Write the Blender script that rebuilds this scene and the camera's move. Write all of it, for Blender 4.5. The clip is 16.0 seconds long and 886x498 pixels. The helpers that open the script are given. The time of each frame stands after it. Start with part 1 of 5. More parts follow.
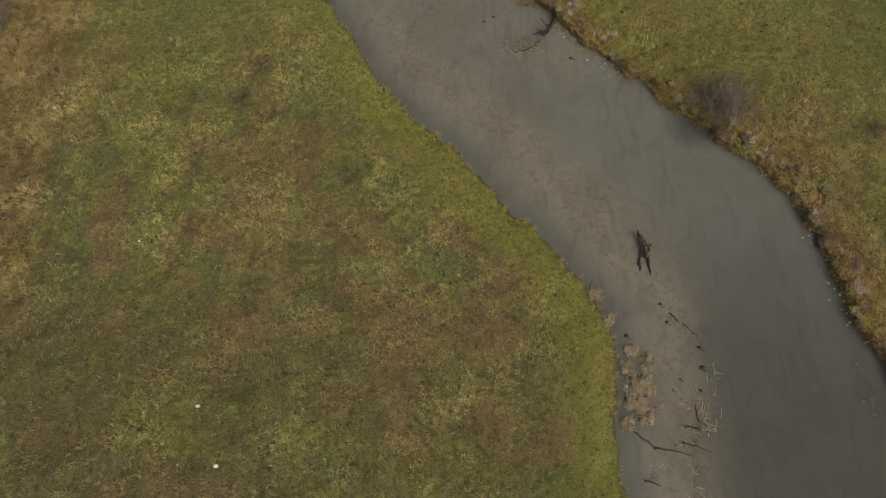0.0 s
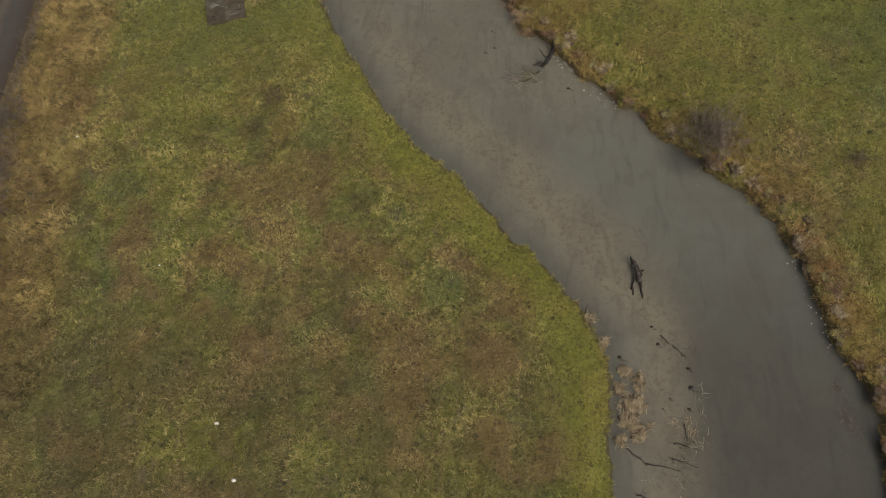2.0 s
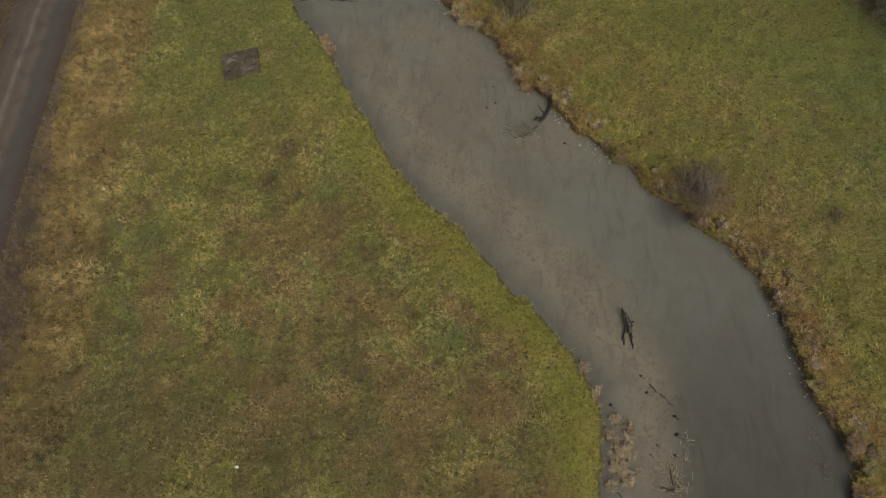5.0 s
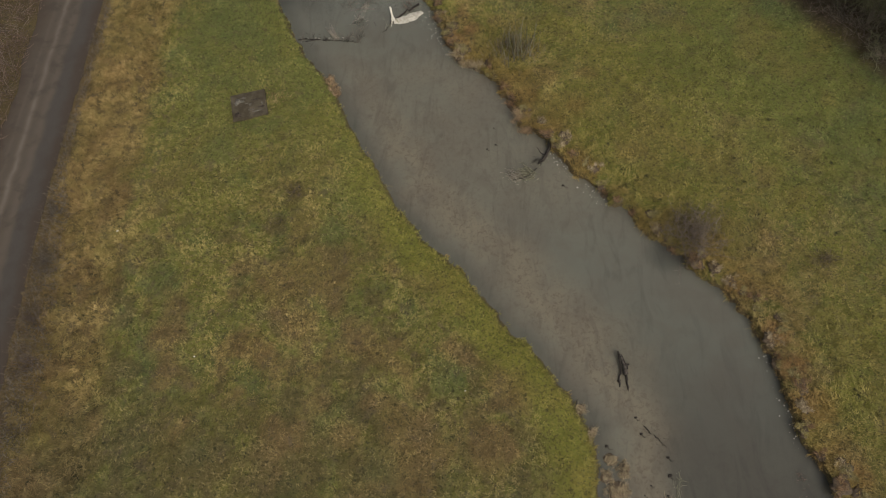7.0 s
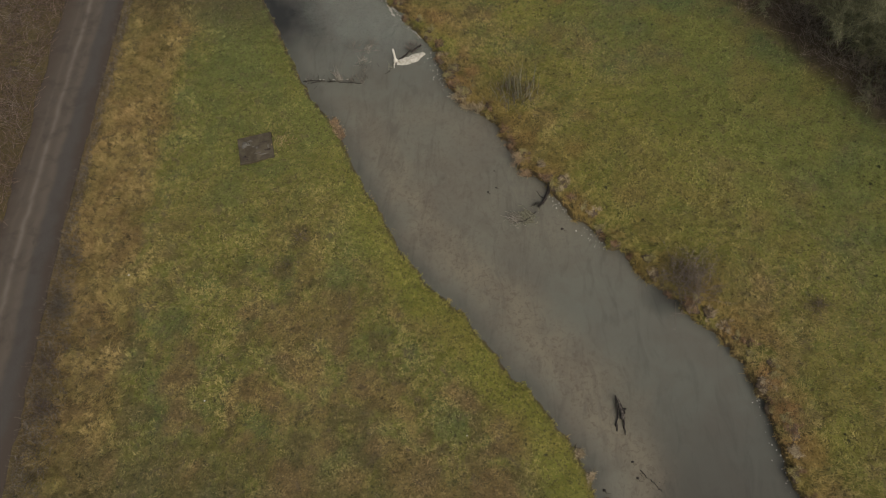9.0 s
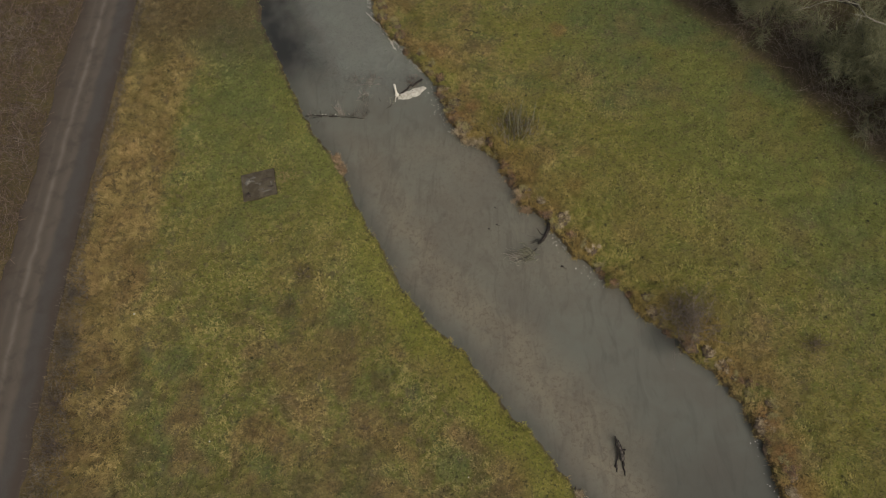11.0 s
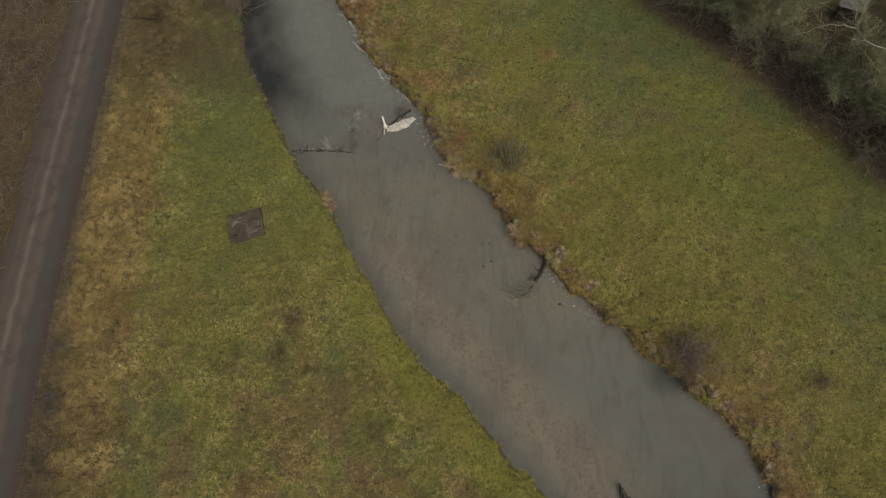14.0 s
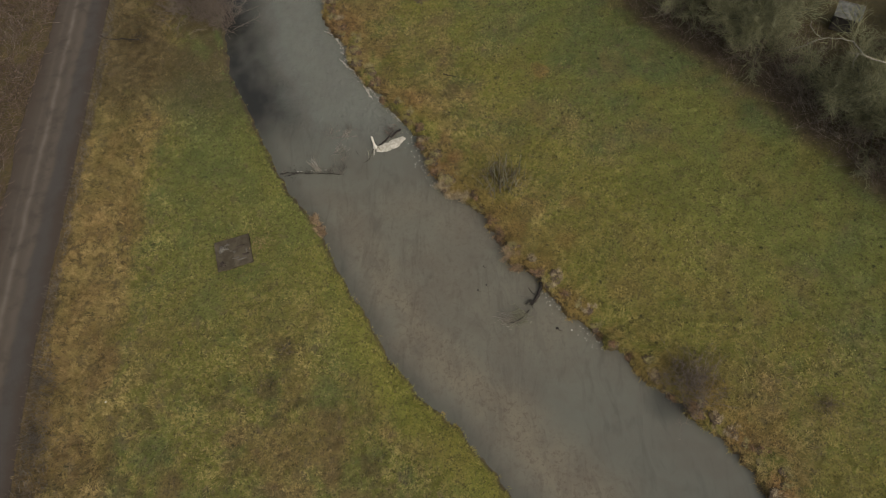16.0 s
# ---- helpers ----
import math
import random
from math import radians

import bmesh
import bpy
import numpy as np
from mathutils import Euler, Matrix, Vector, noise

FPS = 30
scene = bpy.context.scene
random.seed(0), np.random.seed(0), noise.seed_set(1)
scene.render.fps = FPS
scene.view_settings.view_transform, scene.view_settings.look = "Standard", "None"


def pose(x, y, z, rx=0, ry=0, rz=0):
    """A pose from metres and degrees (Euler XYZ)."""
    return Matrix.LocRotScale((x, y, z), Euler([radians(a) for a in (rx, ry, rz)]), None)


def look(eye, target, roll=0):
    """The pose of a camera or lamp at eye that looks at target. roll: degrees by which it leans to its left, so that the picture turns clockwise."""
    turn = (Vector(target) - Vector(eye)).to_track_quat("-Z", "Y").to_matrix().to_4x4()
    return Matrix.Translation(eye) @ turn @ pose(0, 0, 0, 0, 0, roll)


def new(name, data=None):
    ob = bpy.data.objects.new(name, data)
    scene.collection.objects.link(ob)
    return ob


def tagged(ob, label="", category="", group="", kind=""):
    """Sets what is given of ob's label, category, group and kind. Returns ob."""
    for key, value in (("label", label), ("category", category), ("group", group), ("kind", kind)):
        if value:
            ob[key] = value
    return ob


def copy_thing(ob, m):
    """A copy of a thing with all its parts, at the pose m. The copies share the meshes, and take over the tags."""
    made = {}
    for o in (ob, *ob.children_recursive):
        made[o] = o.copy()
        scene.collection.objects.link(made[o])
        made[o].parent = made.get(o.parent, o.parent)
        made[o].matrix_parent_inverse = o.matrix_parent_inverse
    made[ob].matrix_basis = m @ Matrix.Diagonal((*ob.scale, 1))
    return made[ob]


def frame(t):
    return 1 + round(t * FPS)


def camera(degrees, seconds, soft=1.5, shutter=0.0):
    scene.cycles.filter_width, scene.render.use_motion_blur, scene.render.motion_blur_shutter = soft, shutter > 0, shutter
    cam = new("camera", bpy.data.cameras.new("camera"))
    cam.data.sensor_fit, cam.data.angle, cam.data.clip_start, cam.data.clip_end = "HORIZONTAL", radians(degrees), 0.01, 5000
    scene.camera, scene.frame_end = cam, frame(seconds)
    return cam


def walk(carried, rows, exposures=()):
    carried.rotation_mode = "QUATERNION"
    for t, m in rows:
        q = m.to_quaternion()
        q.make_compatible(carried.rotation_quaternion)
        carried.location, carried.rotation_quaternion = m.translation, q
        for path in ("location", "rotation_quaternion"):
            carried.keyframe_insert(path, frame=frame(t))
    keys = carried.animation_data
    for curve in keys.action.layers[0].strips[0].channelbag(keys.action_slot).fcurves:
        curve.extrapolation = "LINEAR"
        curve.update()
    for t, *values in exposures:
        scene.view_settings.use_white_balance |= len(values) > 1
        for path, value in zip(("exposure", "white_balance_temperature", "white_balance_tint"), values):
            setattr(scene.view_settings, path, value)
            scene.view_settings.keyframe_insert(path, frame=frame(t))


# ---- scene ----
cam = camera(67.0, 16.0, 1.0)
PATH = [
    (0, (1.294, -0.408, 29.679), (-0.278, 13.022, 2.899), -6.35),
    (0.5, (1.284, -0.350, 30.243), (-0.307, 13.076, 3.462), -6.40),
    (1, (1.279, -0.304, 30.817), (-0.337, 13.139, 4.046), -6.48),
    (1.5, (1.280, -0.247, 31.393), (-0.350, 13.206, 4.628), -6.53),
    (2, (1.285, -0.163, 31.970), (-0.355, 13.311, 5.216), -6.53),
    (2.5, (1.294, -0.042, 32.547), (-0.360, 13.446, 5.801), -6.54),
    (3, (1.308, 0.125, 33.126), (-0.374, 13.636, 6.393), -6.62),
    (3.5, (1.325, 0.340, 33.709), (-0.374, 13.850, 6.977), -6.68),
    (4, (1.346, 0.606, 34.300), (-0.365, 14.133, 7.578), -6.69),
    (4.75, (1.384, 1.095, 35.207), (-0.369, 14.607, 8.480), -6.85),
    (5.5, (1.427, 1.685, 36.141), (-0.369, 15.164, 9.400), -7.04),
    (6.5, (1.492, 2.597, 37.419), (-0.358, 16.031, 10.659), -7.29),
    (7, (1.527, 3.094, 38.063), (-0.364, 16.518, 11.301), -7.50),
    (7.5, (1.563, 3.610, 38.702), (-0.363, 16.998, 11.924), -7.68),
    (8, (1.601, 4.140, 39.325), (-0.366, 17.527, 12.549), -7.89),
    (8.5, (1.639, 4.679, 39.923), (-0.350, 18.039, 13.136), -8.02),
    (9, (1.677, 5.221, 40.484), (-0.343, 18.595, 13.706), -8.21),
    (9.8, (1.738, 6.087, 41.274), (-0.366, 19.446, 14.495), -8.47),
    (10.6, (1.798, 6.941, 41.890), (-0.349, 20.297, 15.113), -8.73),
    (11.5, (1.862, 7.882, 42.326), (-0.258, 21.250, 15.553), -8.99),
    (12, (1.895, 8.394, 42.439), (-0.268, 21.737, 15.657), -9.21),
    (12.5, (1.926, 8.900, 42.460), (-0.244, 22.219, 15.666), -9.34),
    (13, (1.956, 9.401, 42.397), (0.035, 22.742, 15.595), -9.49),
    (13.5, (1.982, 9.899, 42.264), (0.030, 23.245, 15.467), -9.62),
    (14, (2.006, 10.395, 42.086), (0.046, 23.773, 15.305), -9.75),
    (14.5, (2.027, 10.890, 41.897), (0.152, 24.281, 15.116), -9.84),
    (15, (2.044, 11.387, 41.744), (0.351, 24.806, 14.966), -9.85),
    (15.5, (2.057, 11.883, 41.689), (0.367, 25.302, 14.911), -9.80),
    (16, (2.066, 12.379, 41.809), (0.375, 25.768, 15.016), -9.92),
]
walk(cam, [(t, look(eye, target, roll)) for t, eye, target, roll in PATH],
     [(0, -0.16), (4, -0.18), (6.5, -0.22), (9, -0.29), (16, -0.3)])

# ---- world, sun, exposure ----
world = bpy.data.worlds.new("overcast_sky")
scene.world = world
world.use_nodes = True
wn, wl = world.node_tree.nodes, world.node_tree.links
sky = wn.new("ShaderNodeTexSky")
sky.sky_type, sky.sun_disc = "NISHITA", False
SUN_UP, SUN_AZ = 42.0, 140.0        # degrees above the horizon, degrees from +y towards +x
sky.sun_elevation, sky.sun_rotation = radians(SUN_UP), radians(SUN_AZ)
sky.air_density, sky.dust_density, sky.ozone_density = 1.0, 6.0, 1.0
grey = wn.new("ShaderNodeHueSaturation")
grey.inputs["Saturation"].default_value = 0.45
wl.new(sky.outputs[0], grey.inputs["Color"])
wl.new(grey.outputs[0], wn["Background"].inputs["Color"])
wn["Background"].inputs["Strength"].default_value = 0.15
sun = new("sun", bpy.data.lights.new("sun", "SUN"))
sun.data.energy, sun.data.angle, sun.data.color = 0.95, radians(40), (1.0, 0.96, 0.9)
sun.matrix_world = look((60 * math.sin(radians(SUN_AZ)), 60 * math.cos(radians(SUN_AZ)), 60 * math.tan(radians(SUN_UP))), (0, 0, 0))

# ---- noise and mesh helpers ----
rng = np.random.default_rng(7)


def lattice(i, j, seed):
    h = (i.astype(np.int64) * 374761393 + j.astype(np.int64) * 668265263 + seed * 1274126177) & 0xFFFFFFFF
    h = ((h ^ (h >> 13)) * 1103515245) & 0xFFFFFFFF
    return ((h ^ (h >> 16)) & 0xFFFF) / 65535.0


def value_noise(x, y, size, seed=0):
    """Smooth noise from 0 to 1 whose lumps are about size metres wide."""
    x, y = np.asarray(x, float) / size, np.asarray(y, float) / size
    i, j = np.floor(x), np.floor(y)
    u, v = x - i, y - j
    u, v = u * u * (3 - 2 * u), v * v * (3 - 2 * v)
    a, b = lattice(i, j, seed), lattice(i + 1, j, seed)
    c, d = lattice(i, j + 1, seed), lattice(i + 1, j + 1, seed)
    return (a * (1 - u) + b * u) * (1 - v) + (c * (1 - u) + d * u) * v


def fractal(x, y, size, seed=0, octaves=3):
    total, weight = 0.0, 0.0
    for k in range(octaves):
        a, b = math.cos(0.7 * k), math.sin(0.7 * k)
        total = total + value_noise(a * x - b * y, b * x + a * y, size / 2 ** k, seed + 31 * k) / 1.6 ** k
        weight += 1 / 1.6 ** k
    return total / weight


def step(a, b, v):
    s = np.clip((np.asarray(v, float) - a) / (b - a), 0, 1)
    return s * s * (3 - 2 * s)


def mesh_from(name, verts, faces, mat=None, fields=None, smooth=False):
    """A mesh from a vertex array and a face array (all faces with the same number of corners, or a list of such arrays)."""
    me = bpy.data.meshes.new(name)
    groups = faces if isinstance(faces, list) else [faces]
    groups = [np.asarray(f, np.int32) for f in groups if len(f)]
    loops = np.concatenate([f.ravel() for f in groups])
    counts = np.concatenate([np.full(len(f), f.shape[1], np.int32) for f in groups])
    starts = np.concatenate([[0], np.cumsum(counts)[:-1]]).astype(np.int32)
    me.vertices.add(len(verts)), me.loops.add(len(loops)), me.polygons.add(len(counts))
    me.vertices.foreach_set("co", np.asarray(verts, np.float32).ravel())
    me.loops.foreach_set("vertex_index", loops)
    me.polygons.foreach_set("loop_start", starts)
    me.polygons.foreach_set("loop_total", counts)
    if smooth:
        me.polygons.foreach_set("use_smooth", np.ones(len(counts), bool))
    for key, values in (fields or {}).items():
        me.attributes.new(key, "FLOAT", "POINT").data.foreach_set("value", np.asarray(values, np.float32))
    me.update(calc_edges=True)
    me.validate()
    if mat:
        me.materials.append(mat)
    return me


def part(name, bm, mat, parent, label=""):
    """One mesh object under a thing, from a bmesh or a ready mesh."""
    if isinstance(bm, bmesh.types.BMesh):
        me = bpy.data.meshes.new(name)
        bm.to_mesh(me)
        bm.free()
    else:
        me = bm
    if mat and not me.materials:
        me.materials.append(mat)
    ob = new(name, me)
    ob.parent = parent
    if label:
        tagged(ob, label=label)
    return ob


def thing(name, place, label, category, group="", turn=0.0):
    ob = new(name)
    ob.empty_display_size = 0.2
    ob.matrix_basis = pose(*place, 0, 0, turn)
    return tagged(ob, label, category, group)


def tubes(paths, radii, sides=3):
    """Vertices and faces of round rods: paths (n, s, 3), radii (n, s)."""
    paths, radii = np.asarray(paths, float), np.asarray(radii, float)
    n, s, _ = paths.shape
    way = np.gradient(paths, axis=1)
    way /= np.linalg.norm(way, axis=2, keepdims=True) + 1e-9
    side = np.cross(way, np.where(np.abs(way[..., 2:3]) > 0.9, [1.0, 0, 0], [0, 0, 1.0]))
    side /= np.linalg.norm(side, axis=2, keepdims=True) + 1e-9
    over = np.cross(side, way)
    turn = np.arange(sides) * 2 * np.pi / sides
    ring = side[:, :, None] * np.cos(turn)[:, None] + over[:, :, None] * np.sin(turn)[:, None]
    verts = (paths[:, :, None] + ring * radii[:, :, None, None]).reshape(-1, 3)
    k = np.arange(sides)
    a = (np.arange(n)[:, None, None] * s + np.arange(s - 1)[None, :, None]) * sides
    quads = np.stack([a + k, a + (k + 1) % sides, a + sides + (k + 1) % sides, a + sides + k], -1).reshape(-1, 4)
    return verts, quads


def grow(base, way, length, steps, bend, droop, gen):
    """Crooked paths from base along way: (n, steps, 3). droop < 0 pulls the ends down, > 0 turns them up."""
    n = len(base)
    pts = [base]
    d = way / (np.linalg.norm(way, axis=1, keepdims=True) + 1e-9)
    for _ in range(steps - 1):
        d = d + gen.normal(0, bend, (n, 3)) + np.array([0, 0, droop])
        d /= np.linalg.norm(d, axis=1, keepdims=True) + 1e-9
        pts.append(pts[-1] + d * (length / (steps - 1))[:, None])
    return np.stack(pts, 1)


def along(paths, which, t):
    """Points and ways on the paths at fractions t."""
    s = paths.shape[1] - 1
    k = np.minimum((t * s).astype(int), s - 1)
    f = (t * s - k)[:, None]
    a, b = paths[which, k], paths[which, k + 1]
    return a * (1 - f) + b * f, b - a


def merged(pieces):
    verts, faces, n = [], [], 0
    for v, f in pieces:
        verts.append(v)
        faces.append(np.asarray(f) + n)
        n += len(v)
    by = {}
    for f in faces:
        by.setdefault(f.shape[1], []).append(f)
    return np.concatenate(verts), [np.concatenate(v) for v in by.values()]


# ---- materials ----
def material(name):
    mat = bpy.data.materials.new(name)
    mat.use_nodes = True
    return mat, mat.node_tree.nodes, mat.node_tree.links, mat.node_tree.nodes["Principled BSDF"]


def mixed(nodes, links, fac, a, b, mode="MIX"):
    m = nodes.new("ShaderNodeMix")
    m.data_type, m.blend_type = "RGBA", mode
    for socket, value in ((m.inputs[0], fac), (m.inputs[6], a), (m.inputs[7], b)):
        if isinstance(value, bpy.types.NodeSocket):
            links.new(value, socket)
        else:
            socket.default_value = (*value, 1) if isinstance(value, tuple) else value
    return m.outputs[2]


def ramp(nodes, links, source, lo, hi, a=0.0, b=1.0):
    m = nodes.new("ShaderNodeMapRange")
    m.interpolation_type = "SMOOTHSTEP"
    for key, value in (("From Min", lo), ("From Max", hi), ("To Min", a), ("To Max", b)):
        m.inputs[key].default_value = value
    links.new(source, m.inputs["Value"])
    return m.outputs["Result"]


def noise_of(nodes, links, scale, detail=3.0, rough=0.55, where=None, skew=0.0):
    n = nodes.new("ShaderNodeTexNoise")
    n.inputs["Scale"].default_value, n.inputs["Detail"].default_value = scale, detail
    n.inputs["Roughness"].default_value, n.inputs["Distortion"].default_value = rough, skew
    if where:
        links.new(where, n.inputs["Vector"])
    return n.outputs["Fac"]


def position(nodes):
    return nodes.new("ShaderNodeNewGeometry").outputs["Position"]


def field(nodes, name):
    a = nodes.new("ShaderNodeAttribute")
    a.attribute_name = name
    return a.outputs["Fac"]


def bump(nodes, links, bsdf, height, strength, distance):
    b = nodes.new("ShaderNodeBump")
    b.inputs["Strength"].default_value, b.inputs["Distance"].default_value = strength, distance
    links.new(height, b.inputs["Height"])
    links.new(b.outputs[0], bsdf.inputs["Normal"])


OLIVE, STRAW, LUSH = (0.152, 0.146, 0.033), (0.28, 0.22, 0.082), (0.18, 0.172, 0.028)
GREEN, TAN, BROWN, MAUVE = (0.088, 0.116, 0.04), (0.285, 0.185, 0.075), (0.092, 0.064, 0.032), (0.125, 0.094, 0.058)


RUSTY = (0.255, 0.135, 0.056)


def sward():
    """Thatch and moss under the winter grass: olive, straw and brown where the fields of the mesh say so, with painted
    shade specks.
    """
    mat, n, l, b = material("meadow_soil")
    p = position(n)
    fine, mid, wide = noise_of(n, l, 8.0, 4, 0.65, p, 1.2), noise_of(n, l, 2.3, 4, 0.65, p, 0.8), noise_of(n, l, 0.45, 3, 0.6, p)
    blotch, tuft = noise_of(n, l, 1.1, 4, 0.6, p, 0.5), noise_of(n, l, 6.0, 4, 0.65, p, 1.2)
    c = mixed(n, l, ramp(n, l, mid, 0.45, 0.62, 0, 0.75), OLIVE, STRAW)
    c = mixed(n, l, ramp(n, l, wide, 0.47, 0.64, 0, 0.6), c, GREEN)
    c = mixed(n, l, field(n, "green"), c, GREEN)
    c = mixed(n, l, field(n, "dry"), c, TAN)
    c = mixed(n, l, field(n, "rust"), c, RUSTY)
    c = mixed(n, l, field(n, "brown"), c, BROWN)
    c = mixed(n, l, ramp(n, l, blotch, 0.54, 0.68, 0, 0.6), c, MAUVE)
    c = mixed(n, l, field(n, "lush"), c, LUSH)
    # dark specks that paint the shade in the holes between tussocks
    c = mixed(n, l, ramp(n, l, tuft, 0.5, 0.62, 0, 0.8), c, (0.048, 0.043, 0.021))
    c = mixed(n, l, ramp(n, l, fine, 0.56, 0.72, 0.0, 0.5), c, (0.3, 0.24, 0.09))
    c = mixed(n, l, field(n, "earth"), c, (0.075, 0.055, 0.038))
    bump(n, l, b, noise_of(n, l, 7.0, 5, 0.7, p), 1.0, 0.12)
    l.new(c, b.inputs["Base Color"])
    b.inputs["Roughness"].default_value, b.inputs["Specular IOR Level"].default_value = 0.95, 0.15
    return mat


def tuft_grass():
    """Blades of grass that share the tone of their tuft."""
    mat, n, l, b = material("grass_blades")
    tone, island = field(n, "tone"), n.new("ShaderNodeNewGeometry").outputs["Random Per Island"]
    c = mixed(n, l, ramp(n, l, tone, 0.35, 0.9, 0, 0.85), OLIVE, STRAW)
    c = mixed(n, l, field(n, "green"), c, GREEN)
    c = mixed(n, l, field(n, "dry"), c, TAN)
    c = mixed(n, l, field(n, "rust"), c, RUSTY)
    c = mixed(n, l, field(n, "brown"), c, (0.125, 0.088, 0.046))
    c = mixed(n, l, field(n, "lush"), c, LUSH)
    c = mixed(n, l, ramp(n, l, tone, 0.22, 0.05, 0, 0.9), c, (0.04, 0.042, 0.018))
    c = mixed(n, l, ramp(n, l, island, 0.8, 1.0, 0.0, 0.4), c, (0.32, 0.255, 0.105))
    hsv = n.new("ShaderNodeHueSaturation")
    l.new(ramp(n, l, tone, 0.1, 0.95, 0.8, 1.5), hsv.inputs["Value"])
    l.new(c, hsv.inputs["Color"])
    l.new(hsv.outputs[0], b.inputs["Base Color"])
    b.inputs["Roughness"].default_value, b.inputs["Specular IOR Level"].default_value = 0.8, 0.2
    return mat


def plain(name, one, two, scale, rough, relief=0.0, spec=0.4, third=None, detail=4):
    """Two tones in noise with relief: bark, wood, stone, concrete."""
    mat, n, l, b = material(name)
    where = n.new("ShaderNodeTexCoord").outputs["Object"]
    c = mixed(n, l, ramp(n, l, noise_of(n, l, scale, detail, 0.6, where), 0.35, 0.68), one, two)
    if third:
        c = mixed(n, l, ramp(n, l, noise_of(n, l, scale * 0.37, 3, 0.6, where), 0.55, 0.72), c, third)
    l.new(c, b.inputs["Base Color"])
    b.inputs["Roughness"].default_value, b.inputs["Specular IOR Level"].default_value = rough, spec
    if relief:
        bump(n, l, b, noise_of(n, l, scale * 2.5, 5, 0.65, where), 0.8, relief)
    return mat


def twigs_of(name, one, two):
    """Bark of thin twigs, each with a tone of its own."""
    mat, n, l, b = material(name)
    island = n.new("ShaderNodeNewGeometry").outputs["Random Per Island"]
    l.new(mixed(n, l, island, one, two), b.inputs["Base Color"])
    b.inputs["Roughness"].default_value, b.inputs["Specular IOR Level"].default_value = 0.85, 0.2
    return mat


M_GROUND, M_GRASS = sward(), tuft_grass()
M_BARK = plain("bark", (0.07, 0.058, 0.042), (0.13, 0.115, 0.08), 6, 0.9, 0.02)
M_TWIG_OLIVE = twigs_of("twigs_olive_grey", (0.12, 0.117, 0.062), (0.31, 0.298, 0.165))
M_TWIG_PURPLE = twigs_of("twigs_purple_brown", (0.075, 0.056, 0.044), (0.22, 0.17, 0.13))
M_TWIG_SHRUB = twigs_of("twigs_shrub", (0.105, 0.08, 0.064), (0.28, 0.225, 0.175))
M_TWIG_GREY = twigs_of("twigs_grey_brown", (0.08, 0.064, 0.048), (0.24, 0.2, 0.155))
M_TWIG_BROWN = twigs_of("twigs_brown", (0.12, 0.095, 0.072), (0.32, 0.26, 0.195))
M_ROD = twigs_of("willow_rods", (0.1, 0.092, 0.055), (0.29, 0.265, 0.165))
M_LITTER = twigs_of("dead_bracken", (0.055, 0.038, 0.03), (0.24, 0.17, 0.125))
M_REED = twigs_of("dead_reed", (0.17, 0.11, 0.048), (0.52, 0.39, 0.2))
M_WET = plain("wet_wood", (0.02, 0.016, 0.013), (0.05, 0.04, 0.03), 8, 0.75, 0.01, 0.2)
M_PALETWIG = twigs_of("pale_twigs", (0.2, 0.175, 0.13), (0.42, 0.37, 0.3))
M_DEAD = plain("sodden_grey_wood", (0.035, 0.028, 0.022), (0.1, 0.085, 0.068), 9, 0.8, 0.02, 0.2)
M_PALELIMB = plain("pale_bark", (0.15, 0.138, 0.1), (0.27, 0.25, 0.19), 7, 0.85, 0.01)
M_GREYWOOD = plain("weathered_wood", (0.1, 0.085, 0.07), (0.2, 0.175, 0.14), 8, 0.85, 0.01)
M_PALE = plain("bleached_wood", (0.55, 0.5, 0.4), (0.72, 0.68, 0.58), 6, 0.7, 0.01)
M_FOAM = plain("foam", (0.26, 0.235, 0.185), (0.46, 0.425, 0.35), 5, 0.8, 0.02)
M_RAFT = plain("cream_foam", (0.4, 0.36, 0.28), (0.6, 0.55, 0.45), 4, 0.85, 0.02)
M_STONE = plain("pale_stone", (0.55, 0.52, 0.45), (0.75, 0.72, 0.65), 9, 0.8, 0.01)
M_SLAB = plain("weathered_concrete", (0.06, 0.048, 0.03), (0.088, 0.072, 0.047), 2.2, 0.95, 0.01, 0.15, third=(0.12, 0.1, 0.07))
M_LICHEN = plain("lichen", (0.085, 0.074, 0.055), (0.165, 0.15, 0.118), 9, 0.95, 0.01)
M_SOIL = plain("dark_soil", (0.035, 0.026, 0.018), (0.07, 0.052, 0.034), 7, 0.95, 0.02)
M_WEED = twigs_of("water_weed", (0.12, 0.12, 0.07), (0.4, 0.37, 0.25))
M_REEDPALE = twigs_of("bleached_reed", (0.12, 0.085, 0.042), (0.56, 0.45, 0.28))
M_RUST = twigs_of("rust_brown_grass", (0.11, 0.062, 0.034), (0.33, 0.215, 0.115))
M_STRAW = twigs_of("straw_grass", (0.15, 0.13, 0.05), (0.4, 0.335, 0.15))
M_THATCH = plain("brown_thatch", (0.07, 0.048, 0.03), (0.14, 0.1, 0.06), 9, 0.95, 0.03)
M_BOARD = plain("dark_boards", (0.045, 0.038, 0.032), (0.085, 0.072, 0.06), 5, 0.9, 0.006)
M_FELT = plain("pale_roof_sheet", (0.11, 0.108, 0.09), (0.19, 0.185, 0.16), 3, 0.85, 0.006, 0.2, third=(0.08, 0.085, 0.055))


